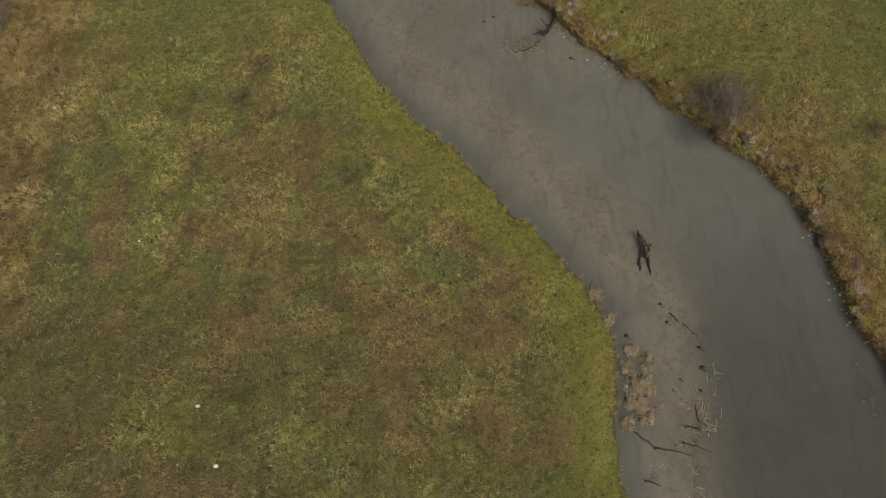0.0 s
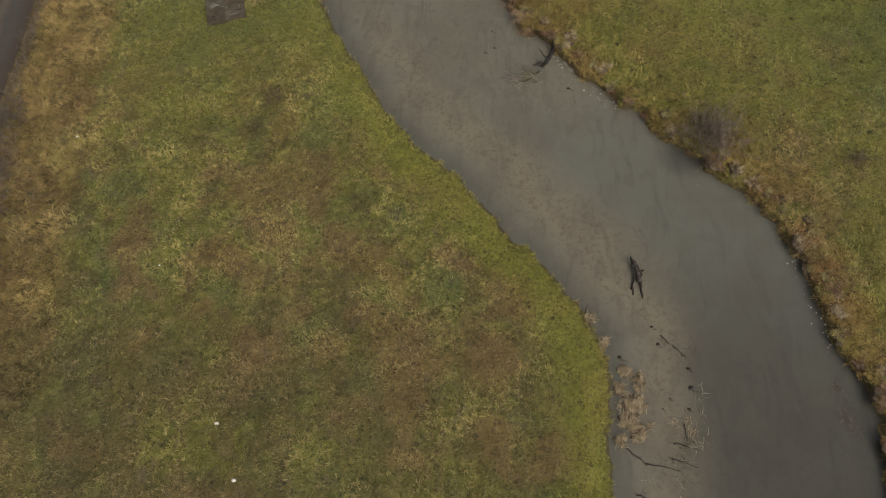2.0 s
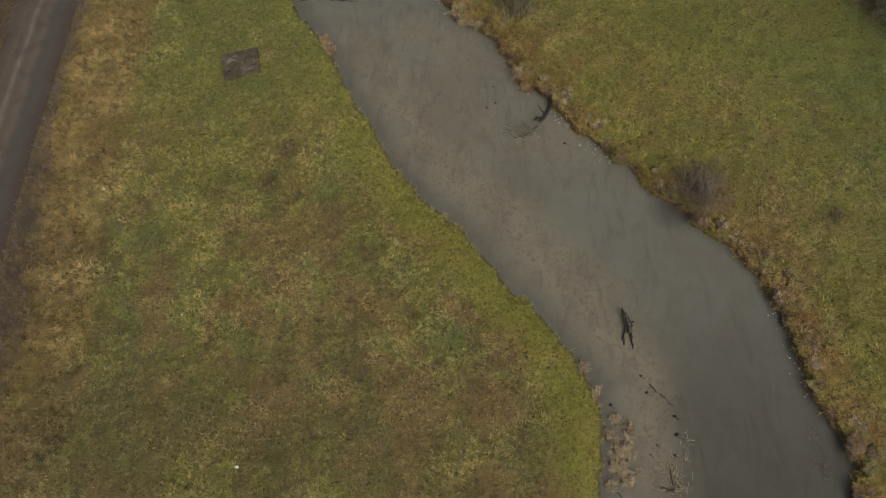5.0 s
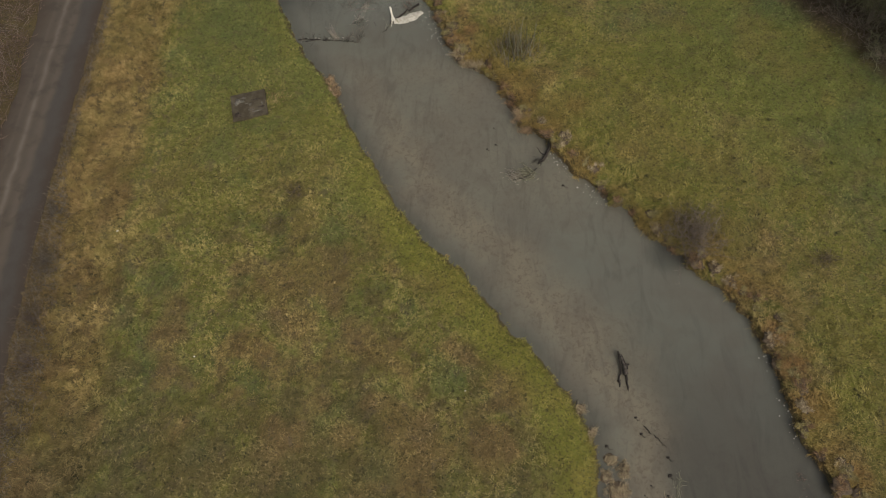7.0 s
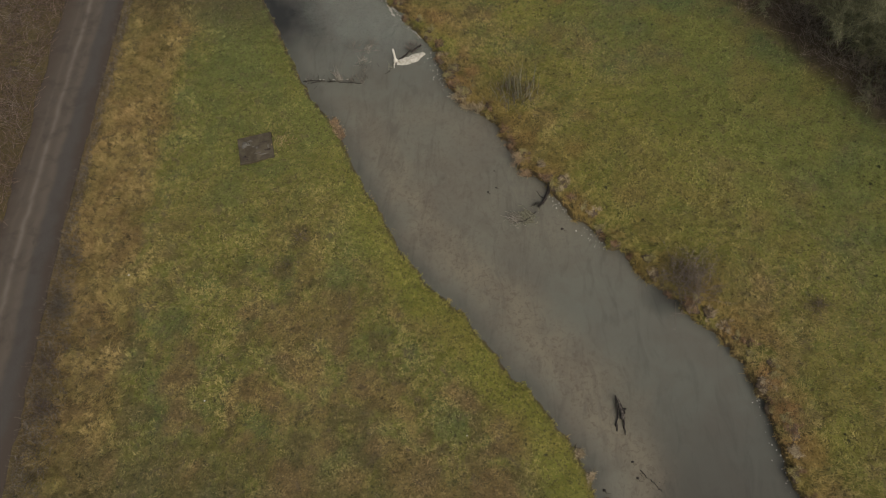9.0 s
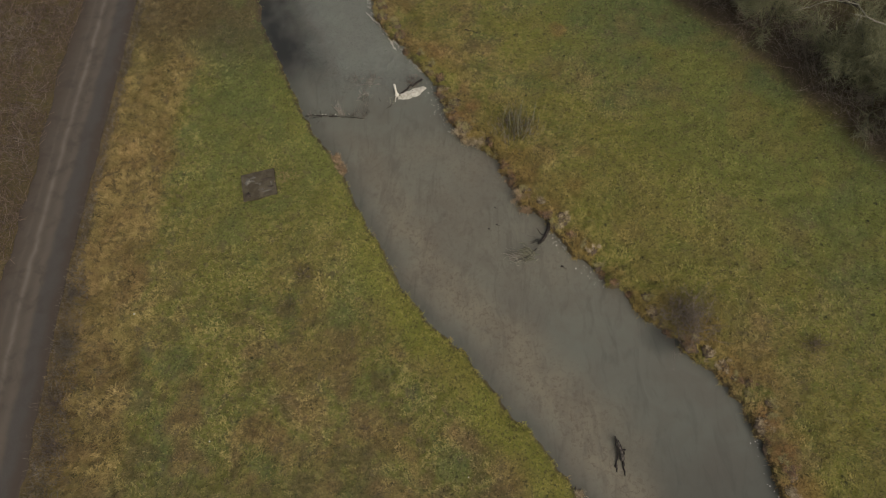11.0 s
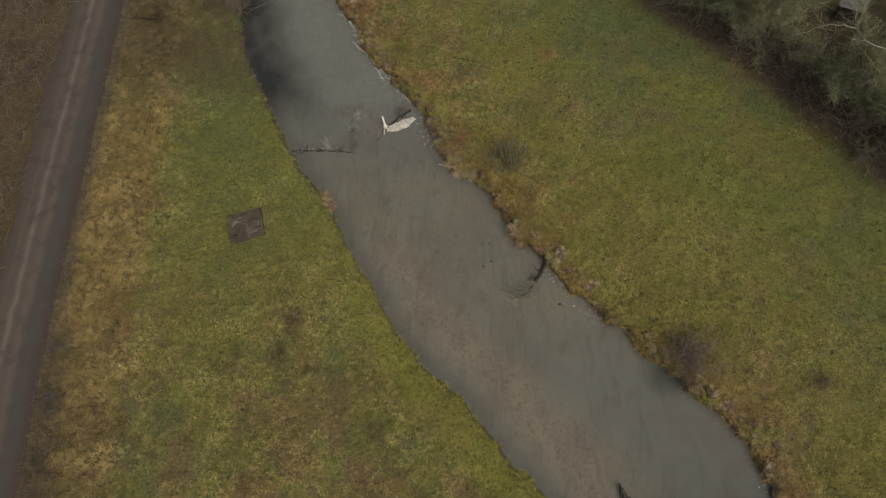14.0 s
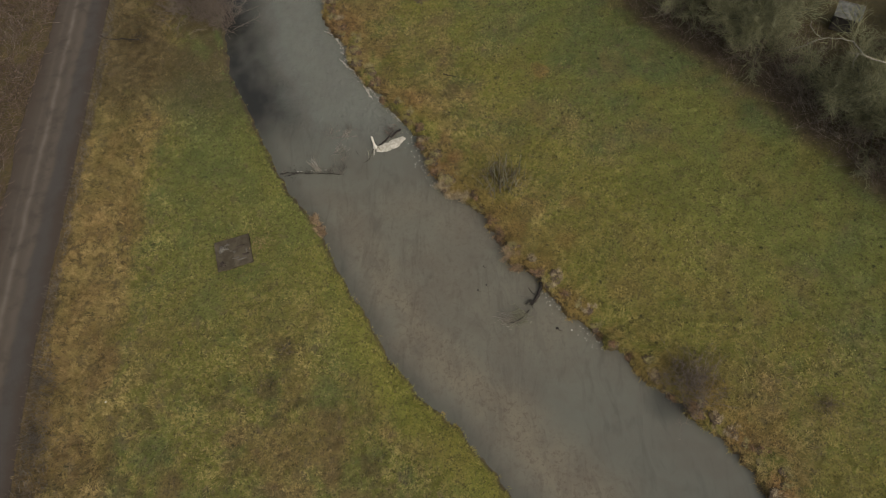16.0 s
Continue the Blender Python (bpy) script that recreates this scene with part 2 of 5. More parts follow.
def water_material():
    mat, n, l, b = material("murky_water")
    p = position(n)
    cloud = noise_of(n, l, 0.5, 4, 0.6, p, 0.6)
    c = mixed(n, l, field(n, "shoal"), (0.128, 0.126, 0.097), (0.192, 0.16, 0.106))
    c = mixed(n, l, ramp(n, l, cloud, 0.4, 0.7, 0, 0.35), c, (0.11, 0.095, 0.07))
    c = mixed(n, l, ramp(n, l, noise_of(n, l, 1.6, 4, 0.65, p, 1.0), 0.5, 0.72, 0, 0.35), c, (0.135, 0.122, 0.094))
    drift = n.new("ShaderNodeMapping")
    drift.inputs["Rotation"].default_value, drift.inputs["Scale"].default_value = (0, 0, radians(-25)), (1.5, 0.4, 1)
    l.new(p, drift.inputs["Vector"])
    c = mixed(n, l, ramp(n, l, noise_of(n, l, 0.8, 5, 0.6, drift.outputs[0], 1.2), 0.46, 0.74, 0, 0.34), c, (0.062, 0.057, 0.046))
    c = mixed(n, l, ramp(n, l, noise_of(n, l, 0.23, 3, 0.5, p, 0.4), 0.45, 0.65, 0, 0.22), c, (0.1, 0.08, 0.06))
    pebble = noise_of(n, l, 3.2, 5, 0.75, p, 0.6)
    spots = n.new("ShaderNodeMath")
    spots.operation = "MULTIPLY"
    l.new(ramp(n, l, pebble, 0.48, 0.66, 0, 0.6), spots.inputs[0])
    l.new(field(n, "shoal"), spots.inputs[1])
    c = mixed(n, l, spots.outputs[0], c, (0.075, 0.058, 0.042))
    # darker water, with dark reflections of the bank's bushes painted in
    c = mixed(n, l, field(n, "deep_reflect"), c, (0.028, 0.027, 0.023))
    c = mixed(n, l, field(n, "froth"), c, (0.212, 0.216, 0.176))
    l.new(c, b.inputs["Base Color"])
    b.inputs["Roughness"].default_value, b.inputs["IOR"].default_value = 0.07, 1.33
    lie = n.new("ShaderNodeMapping")
    lie.inputs["Rotation"].default_value, lie.inputs["Scale"].default_value = (0, 0, radians(40)), (3.4, 2.6, 1)
    l.new(p, lie.inputs["Vector"])
    wave = noise_of(n, l, 0.8, 5, 0.62, lie.outputs[0], 1.0)
    rip = n.new("ShaderNodeMath")
    rip.operation = "MULTIPLY"
    l.new(wave, rip.inputs[0])
    l.new(field(n, "riffle"), rip.inputs[1])
    bump(n, l, b, rip.outputs[0], 1.0, 0.26)
    return mat


def road_material():
    mat, n, l, b = material("worn_asphalt")
    p = position(n)
    grit, blot = noise_of(n, l, 30, 4, 0.7, p), noise_of(n, l, 0.8, 4, 0.6, p, 0.4)
    c = mixed(n, l, ramp(n, l, grit, 0.3, 0.7), (0.056, 0.048, 0.04), (0.08, 0.07, 0.059))
    c = mixed(n, l, field(n, "gravel"), c, (0.095, 0.074, 0.053))
    c = mixed(n, l, field(n, "pale"), c, (0.175, 0.15, 0.115))
    c = mixed(n, l, ramp(n, l, blot, 0.45, 0.75, 0, 0.6), c, (0.055, 0.044, 0.034))
    c = mixed(n, l, field(n, "mud"), c, (0.06, 0.044, 0.031))
    l.new(c, b.inputs["Base Color"])
    b.inputs["Roughness"].default_value, b.inputs["Specular IOR Level"].default_value = 0.9, 0.15
    bump(n, l, b, grit, 0.5, 0.01)
    return mat


M_WATER, M_ROAD = water_material(), road_material()

# ---- the plan: river banks, road, zones ----
WATER_Z = -0.6
LEFT = np.array([(-44, 3000), (-40, 600), (-34, 220), (-31, 120), (-26, 80), (-20.2, 60), (-18.8, 54.5), (-18.16, 51.3), (-16.6, 48.2), (-15.4, 45.5),
                 (-14.3, 43.2), (-13.2, 41), (-11.95, 38.9), (-10.3, 36.8), (-9.2, 34.9), (-8, 32.2), (-7, 30.4), (-5.8, 28.6), (-4.8, 26.4), (-3.9, 25),
                 (-2.2, 22.9), (-0.4, 21.4), (0.85, 19.8), (2.02, 18.3), (3, 17), (4.25, 15.9), (5.2, 14.45), (6.2, 13.05), (7.5, 11.1), (7.6, 9),
                 (7.5, 7.3), (7.25, 5.5), (7.3, 3.7), (7.5, 2.9), (8, -6), (4, -40), (-8, -200), (-12, -3000)])
RIGHT = np.array([(-34, 3000), (-30, 600), (-24, 220), (-21, 120), (-16.5, 80), (-10.7, 59), (-10, 56.2), (-8.65, 53.8), (-7.84, 51.2), (-6.4, 49), (-4.73, 46.8),
                  (-3.8, 45.4), (-2.5, 43.6), (-2.05, 42), (-1, 39.9), (-0.4, 38.3), (0.8, 37.5), (1.8, 37.7), (2.4, 36.2), (3.25, 34.3), (4.1, 32.3), (5.7, 31), (6.55, 29.5),
                  (7.4, 28.5), (8.6, 27.5), (9.7, 25.7), (10.8, 25.1), (11.5, 23.6), (12.4, 23), (13.3, 21.9), (14.4, 21), (15.5, 19.6), (16.75, 18.8),
                  (17.3, 17.4), (17.75, 16.3), (18, 15), (18.3, 13.4), (18.6, 11.8), (18.6, 10.4), (19.5, 9.3), (19.8, 8), (20, 7), (19.6, 4.8), (19, 0), (16, -40), (4, -200), (0, -3000)])


def from_line(x, y, line):
    """Distance to a polyline, and the side: positive on the side of smaller x (as the line runs towards smaller y)."""
    best = np.full(np.shape(x), 1e9)
    for (ax, ay), (bx, by) in zip(line[:-1], line[1:]):
        dx, dy = bx - ax, by - ay
        t = np.clip(((x - ax) * dx + (y - ay) * dy) / (dx * dx + dy * dy), 0, 1)
        best = np.minimum(best, np.hypot(x - ax - t * dx, y - ay - t * dy))
    order = np.argsort(line[:, 1])
    edge = np.interp(y, line[order, 1], line[order, 0])
    return np.where(x < edge, best, -best)


def banks(x, y):
    """Distances over land from the left bank and from the right bank (negative: over the water or beyond it)."""
    wob_l = (fractal(x, y, 0.8, 3, 2) - 0.5) * 0.45
    wob_r = (fractal(x, y, 0.7, 5, 3) - 0.5) * 0.95 + (fractal(x, y, 1.9, 6, 1) - 0.5) * 0.55
    return from_line(x, y, LEFT) + wob_l, -from_line(x, y, RIGHT) + wob_r


def road_edge(y):
    return np.interp(y, [-40, 10, 25, 37, 50, 60, 90], [-25.6, -27.35, -28.55, -29.1, -29.55, -30.0, -31.0])


def road_far_edge(y):
    return np.interp(y, [-40, 10, 30, 36, 45, 58, 90], [-30.6, -32.6, -33.6, -33.85, -34.65, -34.7, -35.6])


WOOD = np.array([(0, 75), (8.6, 62), (14.8, 54.8), (18.0, 50.4), (22.0, 46.4), (24.6, 43.0), (26.9, 38.8), (29.4, 35.2), (36, 26), (46, 10), (60, -12)], float)


def wood_depth(x, y):
    """How far a place lies inside the wood (negative: out in the meadow)."""
    order = np.argsort(WOOD[:, 1])
    best = np.abs(from_line(x, y, WOOD))
    return np.where(x > np.interp(y, WOOD[order, 1], WOOD[order, 0]), best, -best)


# patches in the sward: x, y, radius, kind (1 brown thatch, 2 fresh green, 3 dry straw)
PATCHES = [(-11.4, 26.6, 1.1, 1), (-12.2, 23.9, 1.0, 1), (-5.4, 11.6, 0.9, 1), (-2.0, 10.6, 1.4, 1), (4.2, 10.6, 0.9, 1), (5.4, 6.0, 0.6, 1), (-8.4, 8.4, 1.6, 1), (0.4, 15.2, 1.3, 1),
           (-14.0, 9.0, 2.2, 1), (-9.8, 12.4, 1.2, 1), (-0.6, 13.6, 1.6, 2), (-4.6, 8.7, 1.4, 2), (-8.4, 23.0, 1.7, 2), (-17.0, 30.0, 2.2, 2), (-15.0, 9.3, 1.2, 2),
           (-19.2, 20.0, 1.6, 2), (-6.4, 31.5, 1.8, 2), (-12.6, 37.5, 2.0, 2), (-21.6, 20.6, 0.9, 2), (-6.0, 16.0, 1.6, 3), (-2.5, 7.6, 1.8, 3), (-1.2, 9.4, 1.2, 3), (1.6, 9.2, 1.1, 3), (-6.4, 10.4, 1.0, 3), (-2.2, 9.0, 0.7, 1), (0.6, 9.6, 0.6, 1), (3.4, 8.2, 0.9, 1), (1.8, 6.0, 1.6, 3), (-10.0, 17.0, 1.6, 3),
           (15.4, 22.0, 1.5, 3), (16.8, 20.6, 1.3, 3), (0.6, 47.2, 1.0, 1), (7.3, 48.7, 0.8, 3), (12.0, 34.0, 1.3, 1), (9.0, 36.5, 1.2, 3), (11.5, 29.5, 1.4, 3), (5.6, 36.0, 1.5, 3), (4.6, 34.6, 1.2, 3), (22.2, 21.2, 0.9, 1), (14.5, 38.0, 2.4, 2), (11.0, 46.0, 3.0, 2), (20.0, 30.0, 2.5, 2),
           (4.0, 39.2, 1.7, 1), (14.2, 23.9, 1.7, 1), (-24.0, 46.0, 2.2, 3)]


RUST = [(4.5, 34.9, 1.3), (3.9, 36.1, 1.2), (8.1, 33.3, 1.2), (0.6, 40.8, 1.0), (15.7, 22.0, 1.8), (17.2, 19.8, 1.5), (18.4, 16.5, 1.1), (7.6, 48.4, 1.0), (19.6, 12.2, 1.7), (20.8, 8.4, 1.6), (19.0, 14.6, 1.2)]


def zones(x, y):
    """The fields that tell the sward's state at each place, with some shade painted in."""
    dl, dr = banks(x, y)
    w1, w2, w3 = fractal(x, y, 2.6, 11), fractal(x, y, 1.1, 17), fractal(x, y, 6.0, 23)
    from_road = x - road_edge(y)
    left = dl > 0
    near_l = np.where(left, 1 - step(1.2, 3.6, dl + 1.6 * (w1 - 0.5)), 0)
    dry = np.where(left, (1 - step(4.6, 6.6, from_road + 3.5 * (w1 - 0.5) + 1.6 * (w2 - 0.5))) * step(-0.2, 0.35, w2 + 0.3 * (w1 - 0.5)) * 0.6 * (1 - 0.5 * step(36, 52, y)) * step(6, 15, y), 0)
    dry = np.maximum(dry, np.where(left, step(0.47, 0.68, w1) * 0.5 * (1 - step(14, 36, y)), 0))
    dry = np.maximum(dry, np.where(~left, (1 - step(1.0, 4.4, dr + 2.2 * (w2 - 0.5))) * step(0.3, 0.62, w2 + 0.4 * (w1 - 0.5)) * 0.62, 0))
    dry = np.maximum(dry, np.where(~left, step(0.5, 0.72, w1) * 0.3 + (1 - step(3, 13, dr)) * 0.22 * step(0.3, 0.6, w2), 0))
    lush = near_l * (0.68 - 0.3 * step(22, 34, y)) * (1 - 0.5 * step(42, 50, y))
    lush = np.maximum(lush, np.where(left, 0.2 * step(20, 34, y) * (1 - step(42, 50, y)) * step(6, 9, from_road), 0.4 * step(0.35, 0.6, w3)))
    brown = step(0.5, 0.66, w2) * 0.52 * np.where(left, 1 - step(18, 36, y), 0.35) * (1 - near_l)
    brown = np.maximum(brown, np.where(left, (1 - step(0.6, 1.3 + 1.2 * (1 - step(18, 30, y)), from_road + 1.2 * (w2 - 0.5))) * 0.8, 0))
    green = np.where(left, 0.35 * step(26, 38, y) * step(6, 9, from_road) + 0.35 * step(44, 51, y) * step(6, 9, from_road) + 0.3 * step(0.5, 0.68, w3), 0.04 + 0.4 * step(6, 15, dr + 5 * (w1 - 0.5)) + 0.3 * step(-14, -3, wood_depth(x, y)))
    for px, py, r, kind in PATCHES:
        s = (1 - step(0.35, 1.0, np.hypot(x - px, y - py) / r + 0.9 * (w2 - 0.5))) * 0.6
        if kind == 1:
            brown = np.maximum(brown, s)
        elif kind == 2:
            green = np.maximum(green, s * 0.8)
            brown, dry = brown * (1 - s), dry * (1 - s)
        else:
            dry = np.maximum(dry, s * (1.3 if px > 0 and py > 19 else 0.85))
    # near left corner: brown thatch, deepened to stand in for lens fall-off
    brown = np.maximum(brown, np.where(left, 0.62 * (1 - 0.6 * step(-12, 4, x)) * (1 - step(8, 15, y)) * step(0.3, 0.6, w1 + 0.3 * w2), 0))
    # upstream left: its own brown-green, darkened further to paint the bushes' shade
    brown = np.maximum(brown, np.where(left, 0.8 * step(43, 52, y) * step(0.2, 0.5, w1 + 0.2 * w2), 0))
    wd = wood_depth(x, y)
    brown = np.maximum(brown, step(-1.0, 0.8, wd + 1.6 * (w2 - 0.5)) * 0.75)
    litter = step(-2.2, -0.9, road_far_edge(y) - x)
    brown = np.maximum(brown, litter * (0.8 + 0.2 * w2))
    dry, lush = dry * step(-0.4, 0.2, from_road), lush * (1 - litter) * np.where(left, 1 - 0.85 * step(43, 49, y), 1)
    earth = np.maximum(np.where(left, 1 - step(0.0, 0.35, dl), (1 - step(0.0, 0.28, dr)) * 0.8), step(-1.0, 1.5, wd) * 0.6)
    rust = np.where(left, 0.35 * dry * step(0.45, 0.6, w2), (1 - step(0.6, 3.8, dr + 2.4 * (w2 - 0.5))) * step(0.44 - 0.1 * (1 - step(18, 26, y)), 0.62, w1) * 0.66)
    for px, py, r in RUST:
        rust = np.maximum(rust, (1 - step(0.3, 1.0, np.hypot(x - px, y - py) / r + 0.9 * (w2 - 0.5))) * 0.75)
    return {"lush": lush, "dry": dry, "brown": brown, "green": green, "rust": rust, "earth": earth}, dl, dr


def height(x, y):
    """The ground's height."""
    dl, dr = banks(x, y)
    lumps = (fractal(x, y, 0.7, 41, 2) - 0.5) * 0.22 + (fractal(x, y, 7.0, 43, 2) - 0.5) * 0.2
    verge = step(0.6, 1.6, x - road_edge(y)) * (1 - step(5.0, 6.4, x - road_edge(y)))
    lumps = lumps + verge * (fractal(x * 0.8, y, 0.6, 49, 2) - 0.4) * 0.5
    rise_l = step(0, 1, (dl + 0.1) / (1.4 - 0.85 * step(30, 40, y)))
    rise_r = step(-0.08, 0.32, dr)
    hump = np.exp(-((dr - 0.7) / 0.6) ** 2) * (0.15 + 0.5 * (fractal(x, y, 0.8, 47, 2) - 0.4))
    out = WATER_Z - 0.02
    land = np.where(dl > dr, out + rise_l * (-out + lumps), out + rise_r * (0.34 + 0.28 * step(0.2, 2.2, dr) + lumps + 0.8 * hump))
    wet = np.minimum(-np.maximum(dl, dr), 2.0)
    bed = out - np.clip(wet, 0, 2) * 0.45
    h = np.where(np.maximum(dl, dr) > -0.1, land, bed)
    h = h + step(0.8, 3.0, road_far_edge(y) - x) * (fractal(x, y, 1.6, 51, 3) - 0.45) * 0.9
    fr = x - road_edge(y)
    lane = 1 - step(0.2, 2.6, fr)
    flat = (1 - step(0.0, 0.5, fr)) * step(-0.5, 0.0, x - road_far_edge(y))
    h = np.where(dl > 0, h * (1 - flat) + 0.3 * lane, h)
    return h


def spread(fine_from, fine_to, pitch, reach):
    """Grid lines that are even in the middle and widen out to the horizon."""
    mid = np.arange(fine_from, fine_to + pitch / 2, pitch)
    out, gap = [], pitch
    while (out[-1] if out else 0) < reach:
        gap *= 1.25
        out.append((out[-1] if out else 0) + gap)
    out = np.array(out)
    return np.concatenate([(fine_from - out)[::-1], mid, fine_to + out])


gx, gy = spread(-40, 40, 0.16, 2500), spread(0, 64, 0.16, 2500)
XX, YY = np.meshgrid(gx, gy)
gfields, _, _ = zones(XX.ravel(), YY.ravel())
nx, ny = len(gx), len(gy)
k = (np.arange(ny - 1)[:, None] * nx + np.arange(nx - 1)[None, :]).ravel()
gfields["brown"] = np.maximum(gfields["brown"], 0.8 * gfields["dry"])     # brown thatch under the dry grass
ground = new("ground", mesh_from("ground", np.stack([XX.ravel(), YY.ravel(), height(XX.ravel(), YY.ravel())], 1),
                                 np.stack([k, k + 1, k + nx + 1, k + nx], 1), M_GROUND, gfields, True))
tagged(ground, "winter meadow with olive grass and brown thatch", "ground", kind="structure")

# water: one sheet between the banks
wy = spread(-4, 72, 0.25, 2400)
lo, ro = np.argsort(LEFT[:, 1]), np.argsort(RIGHT[:, 1])
wl_x, wr_x = np.interp(wy, LEFT[lo, 1], LEFT[lo, 0]) - 1.6, np.interp(wy, RIGHT[ro, 1], RIGHT[ro, 0]) + 1.6
cross = np.linspace(0, 1, 60)
WX = wl_x[:, None] * (1 - cross) + wr_x[:, None] * cross
WY = np.repeat(wy[:, None], 60, 1)
fx, fy = WX.ravel(), WY.ravel()
dl, dr = -from_line(fx, fy, LEFT), from_line(fx, fy, RIGHT)
w = fractal(fx, fy, 2.2, 61)
shoal = np.exp(-((dl - 2.7 - 2.4 * (w - 0.5)) / 2.1) ** 2) * (1 - 0.35 * step(28, 36, fy)) * (1 - step(36, 41, fy)) * 0.8
shoal = np.maximum(shoal, 0.3 * (1 - step(7, 13, fy)) * step(0.3, 1.0, dl))
shoal = np.maximum(shoal, 0.5 * step(20, 28, fy) * (1 - step(36, 42, fy)) * step(0.5, 2.0, dl) * (0.6 + 0.8 * (w - 0.3)))
# darker left edge, plus a painted dark reflection of the bushes upstream
deep_reflect = (1 - step(0.2, 1.5, dl)) * 0.26 + np.exp(-((dl - 1.6 - 2.4 * (w - 0.5)) / 3.0) ** 2) * step(42.0, 48, fy) * (0.42 + 0.75 * fractal(fx, fy, 1.6, 63))
# darker right edge and downstream water, plus the bank shrub's painted reflection
deep_reflect = np.clip(deep_reflect + (1 - step(0.0, 0.6, dr)) * 0.15 + 0.62 * (1 - step(5, 21, fy)) * step(2.0, 5.5, dl) + 0.5 * (1 - step(0.2, 1.7, np.hypot(fx - 13.0, fy - 21.9) + 0.7 * (w - 0.5))), 0, 1)
riffle = 0.04 + 0.9 * step(41.0, 45, fy) * step(1.0, 3.2, dl + 1.5 * (w - 0.5))
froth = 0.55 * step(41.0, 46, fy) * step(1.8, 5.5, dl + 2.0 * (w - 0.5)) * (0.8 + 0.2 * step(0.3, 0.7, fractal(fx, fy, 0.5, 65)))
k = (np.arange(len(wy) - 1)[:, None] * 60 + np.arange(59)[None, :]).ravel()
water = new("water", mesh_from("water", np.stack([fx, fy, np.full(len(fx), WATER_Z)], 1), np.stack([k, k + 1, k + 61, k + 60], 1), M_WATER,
                               {"shoal": shoal, "deep_reflect": deep_reflect, "riffle": riffle, "froth": froth}, True))
tagged(water, "murky grey-brown river water under an overcast sky", "river", kind="structure")

# road: asphalt with a gravel shoulder, slightly crowned, with broken edges
ry = spread(-4, 72, 0.25, 2400)
cross = np.linspace(0, 1, 48)
e0, e1 = road_edge(ry) + 0.25 + (fractal(ry, ry * 0, 1.2, 71) - 0.5) * 0.3, road_far_edge(ry) + (fractal(ry, ry * 0 + 9, 1.5, 73) - 0.5) * 0.7
RX = e0[:, None] * (1 - cross) + e1[:, None] * cross
RY = np.repeat(ry[:, None], 48, 1)
gap = e0[:, None] - RX
rz = 0.325 + 0.05 * (1 - (2 * cross - 1) ** 2)[None, :] + 0 * RX
rz[:, 0], rz[:, -1] = 0.2, 0.2
g1 = fractal(RX, RY, 0.9, 77)
wander = 0.14 * (fractal(RX * 0, RY, 7, 79) - 0.5)
pale = np.exp(-((gap - 3.05 - wander) / 0.2) ** 2) * (0.3 + 0.5 * g1) + np.exp(-((gap - 2.1 - wander) / 0.3) ** 2) * 0.16 + np.exp(-((gap - 3.9 - wander) / 0.12) ** 2) * 0.12
gravel = step(1.55, 2.0, gap + 0.3 * (g1 - 0.5)) * (0.5 + 0.4 * g1)
mud = np.maximum(step(3.6, 5.2, gap + (g1 - 0.5)) * 0.6, (1 - step(0.3, 1.1, gap + 0.7 * (g1 - 0.5))) * 0.8)
k = (np.arange(len(ry) - 1)[:, None] * 48 + np.arange(47)[None, :]).ravel()
road = new("road", mesh_from("road", np.stack([RX.ravel(), RY.ravel(), rz.ravel()], 1), np.stack([k + 1, k, k + 48, k + 49], 1), M_ROAD,
                             {"pale": pale.ravel(), "gravel": gravel.ravel(), "mud": mud.ravel()}, True))
tagged(road, "narrow grey asphalt lane with a muddy gravel shoulder", "road", kind="structure")


# ---- grass ----
def in_view(x, y):
    """The stretch of land that the flight passes over."""
    return (x > -36 - 0.05 * y) & (x < 19 + 0.42 * y) & (x > -24 - 0.55 * y) & (y > 0) & (y < 63)


def blades(x, y, z, length, width, lean, az, curl=0.0):
    """Grass blades of three triangles each, bent over towards az."""
    n = len(x)
    base = np.stack([x, y, z], 1)
    flat = np.stack([np.cos(az), np.sin(az), 0 * az], 1)
    side = np.stack([-np.sin(az), np.cos(az), 0 * az], 1) * (width / 2)[:, None]
    up = np.array([0, 0, 1.0])
    mid = base + (flat * np.sin(lean)[:, None] + up * np.cos(lean)[:, None]) * (0.55 * length)[:, None]
    lean2 = np.minimum(lean + curl, 1.75)
    tip = mid + (flat * np.sin(lean2)[:, None] + up * np.cos(lean2)[:, None]) * (0.45 * length)[:, None]
    verts = np.stack([base - side, base + side, mid + side * 0.8, mid - side * 0.8, tip], 1).reshape(-1, 3)
    k = np.arange(n) * 5
    return verts, [np.stack([k, k + 1, k + 2, k + 3], 1), np.stack([k + 3, k + 2, k + 4], 1)]


def sow(count, box, keep, seed):
    gen = np.random.default_rng(seed)
    x, y = gen.uniform(box[0], box[1], count), gen.uniform(box[2], box[3], count)
    ok = keep(x, y)
    return x[ok], y[ok], gen


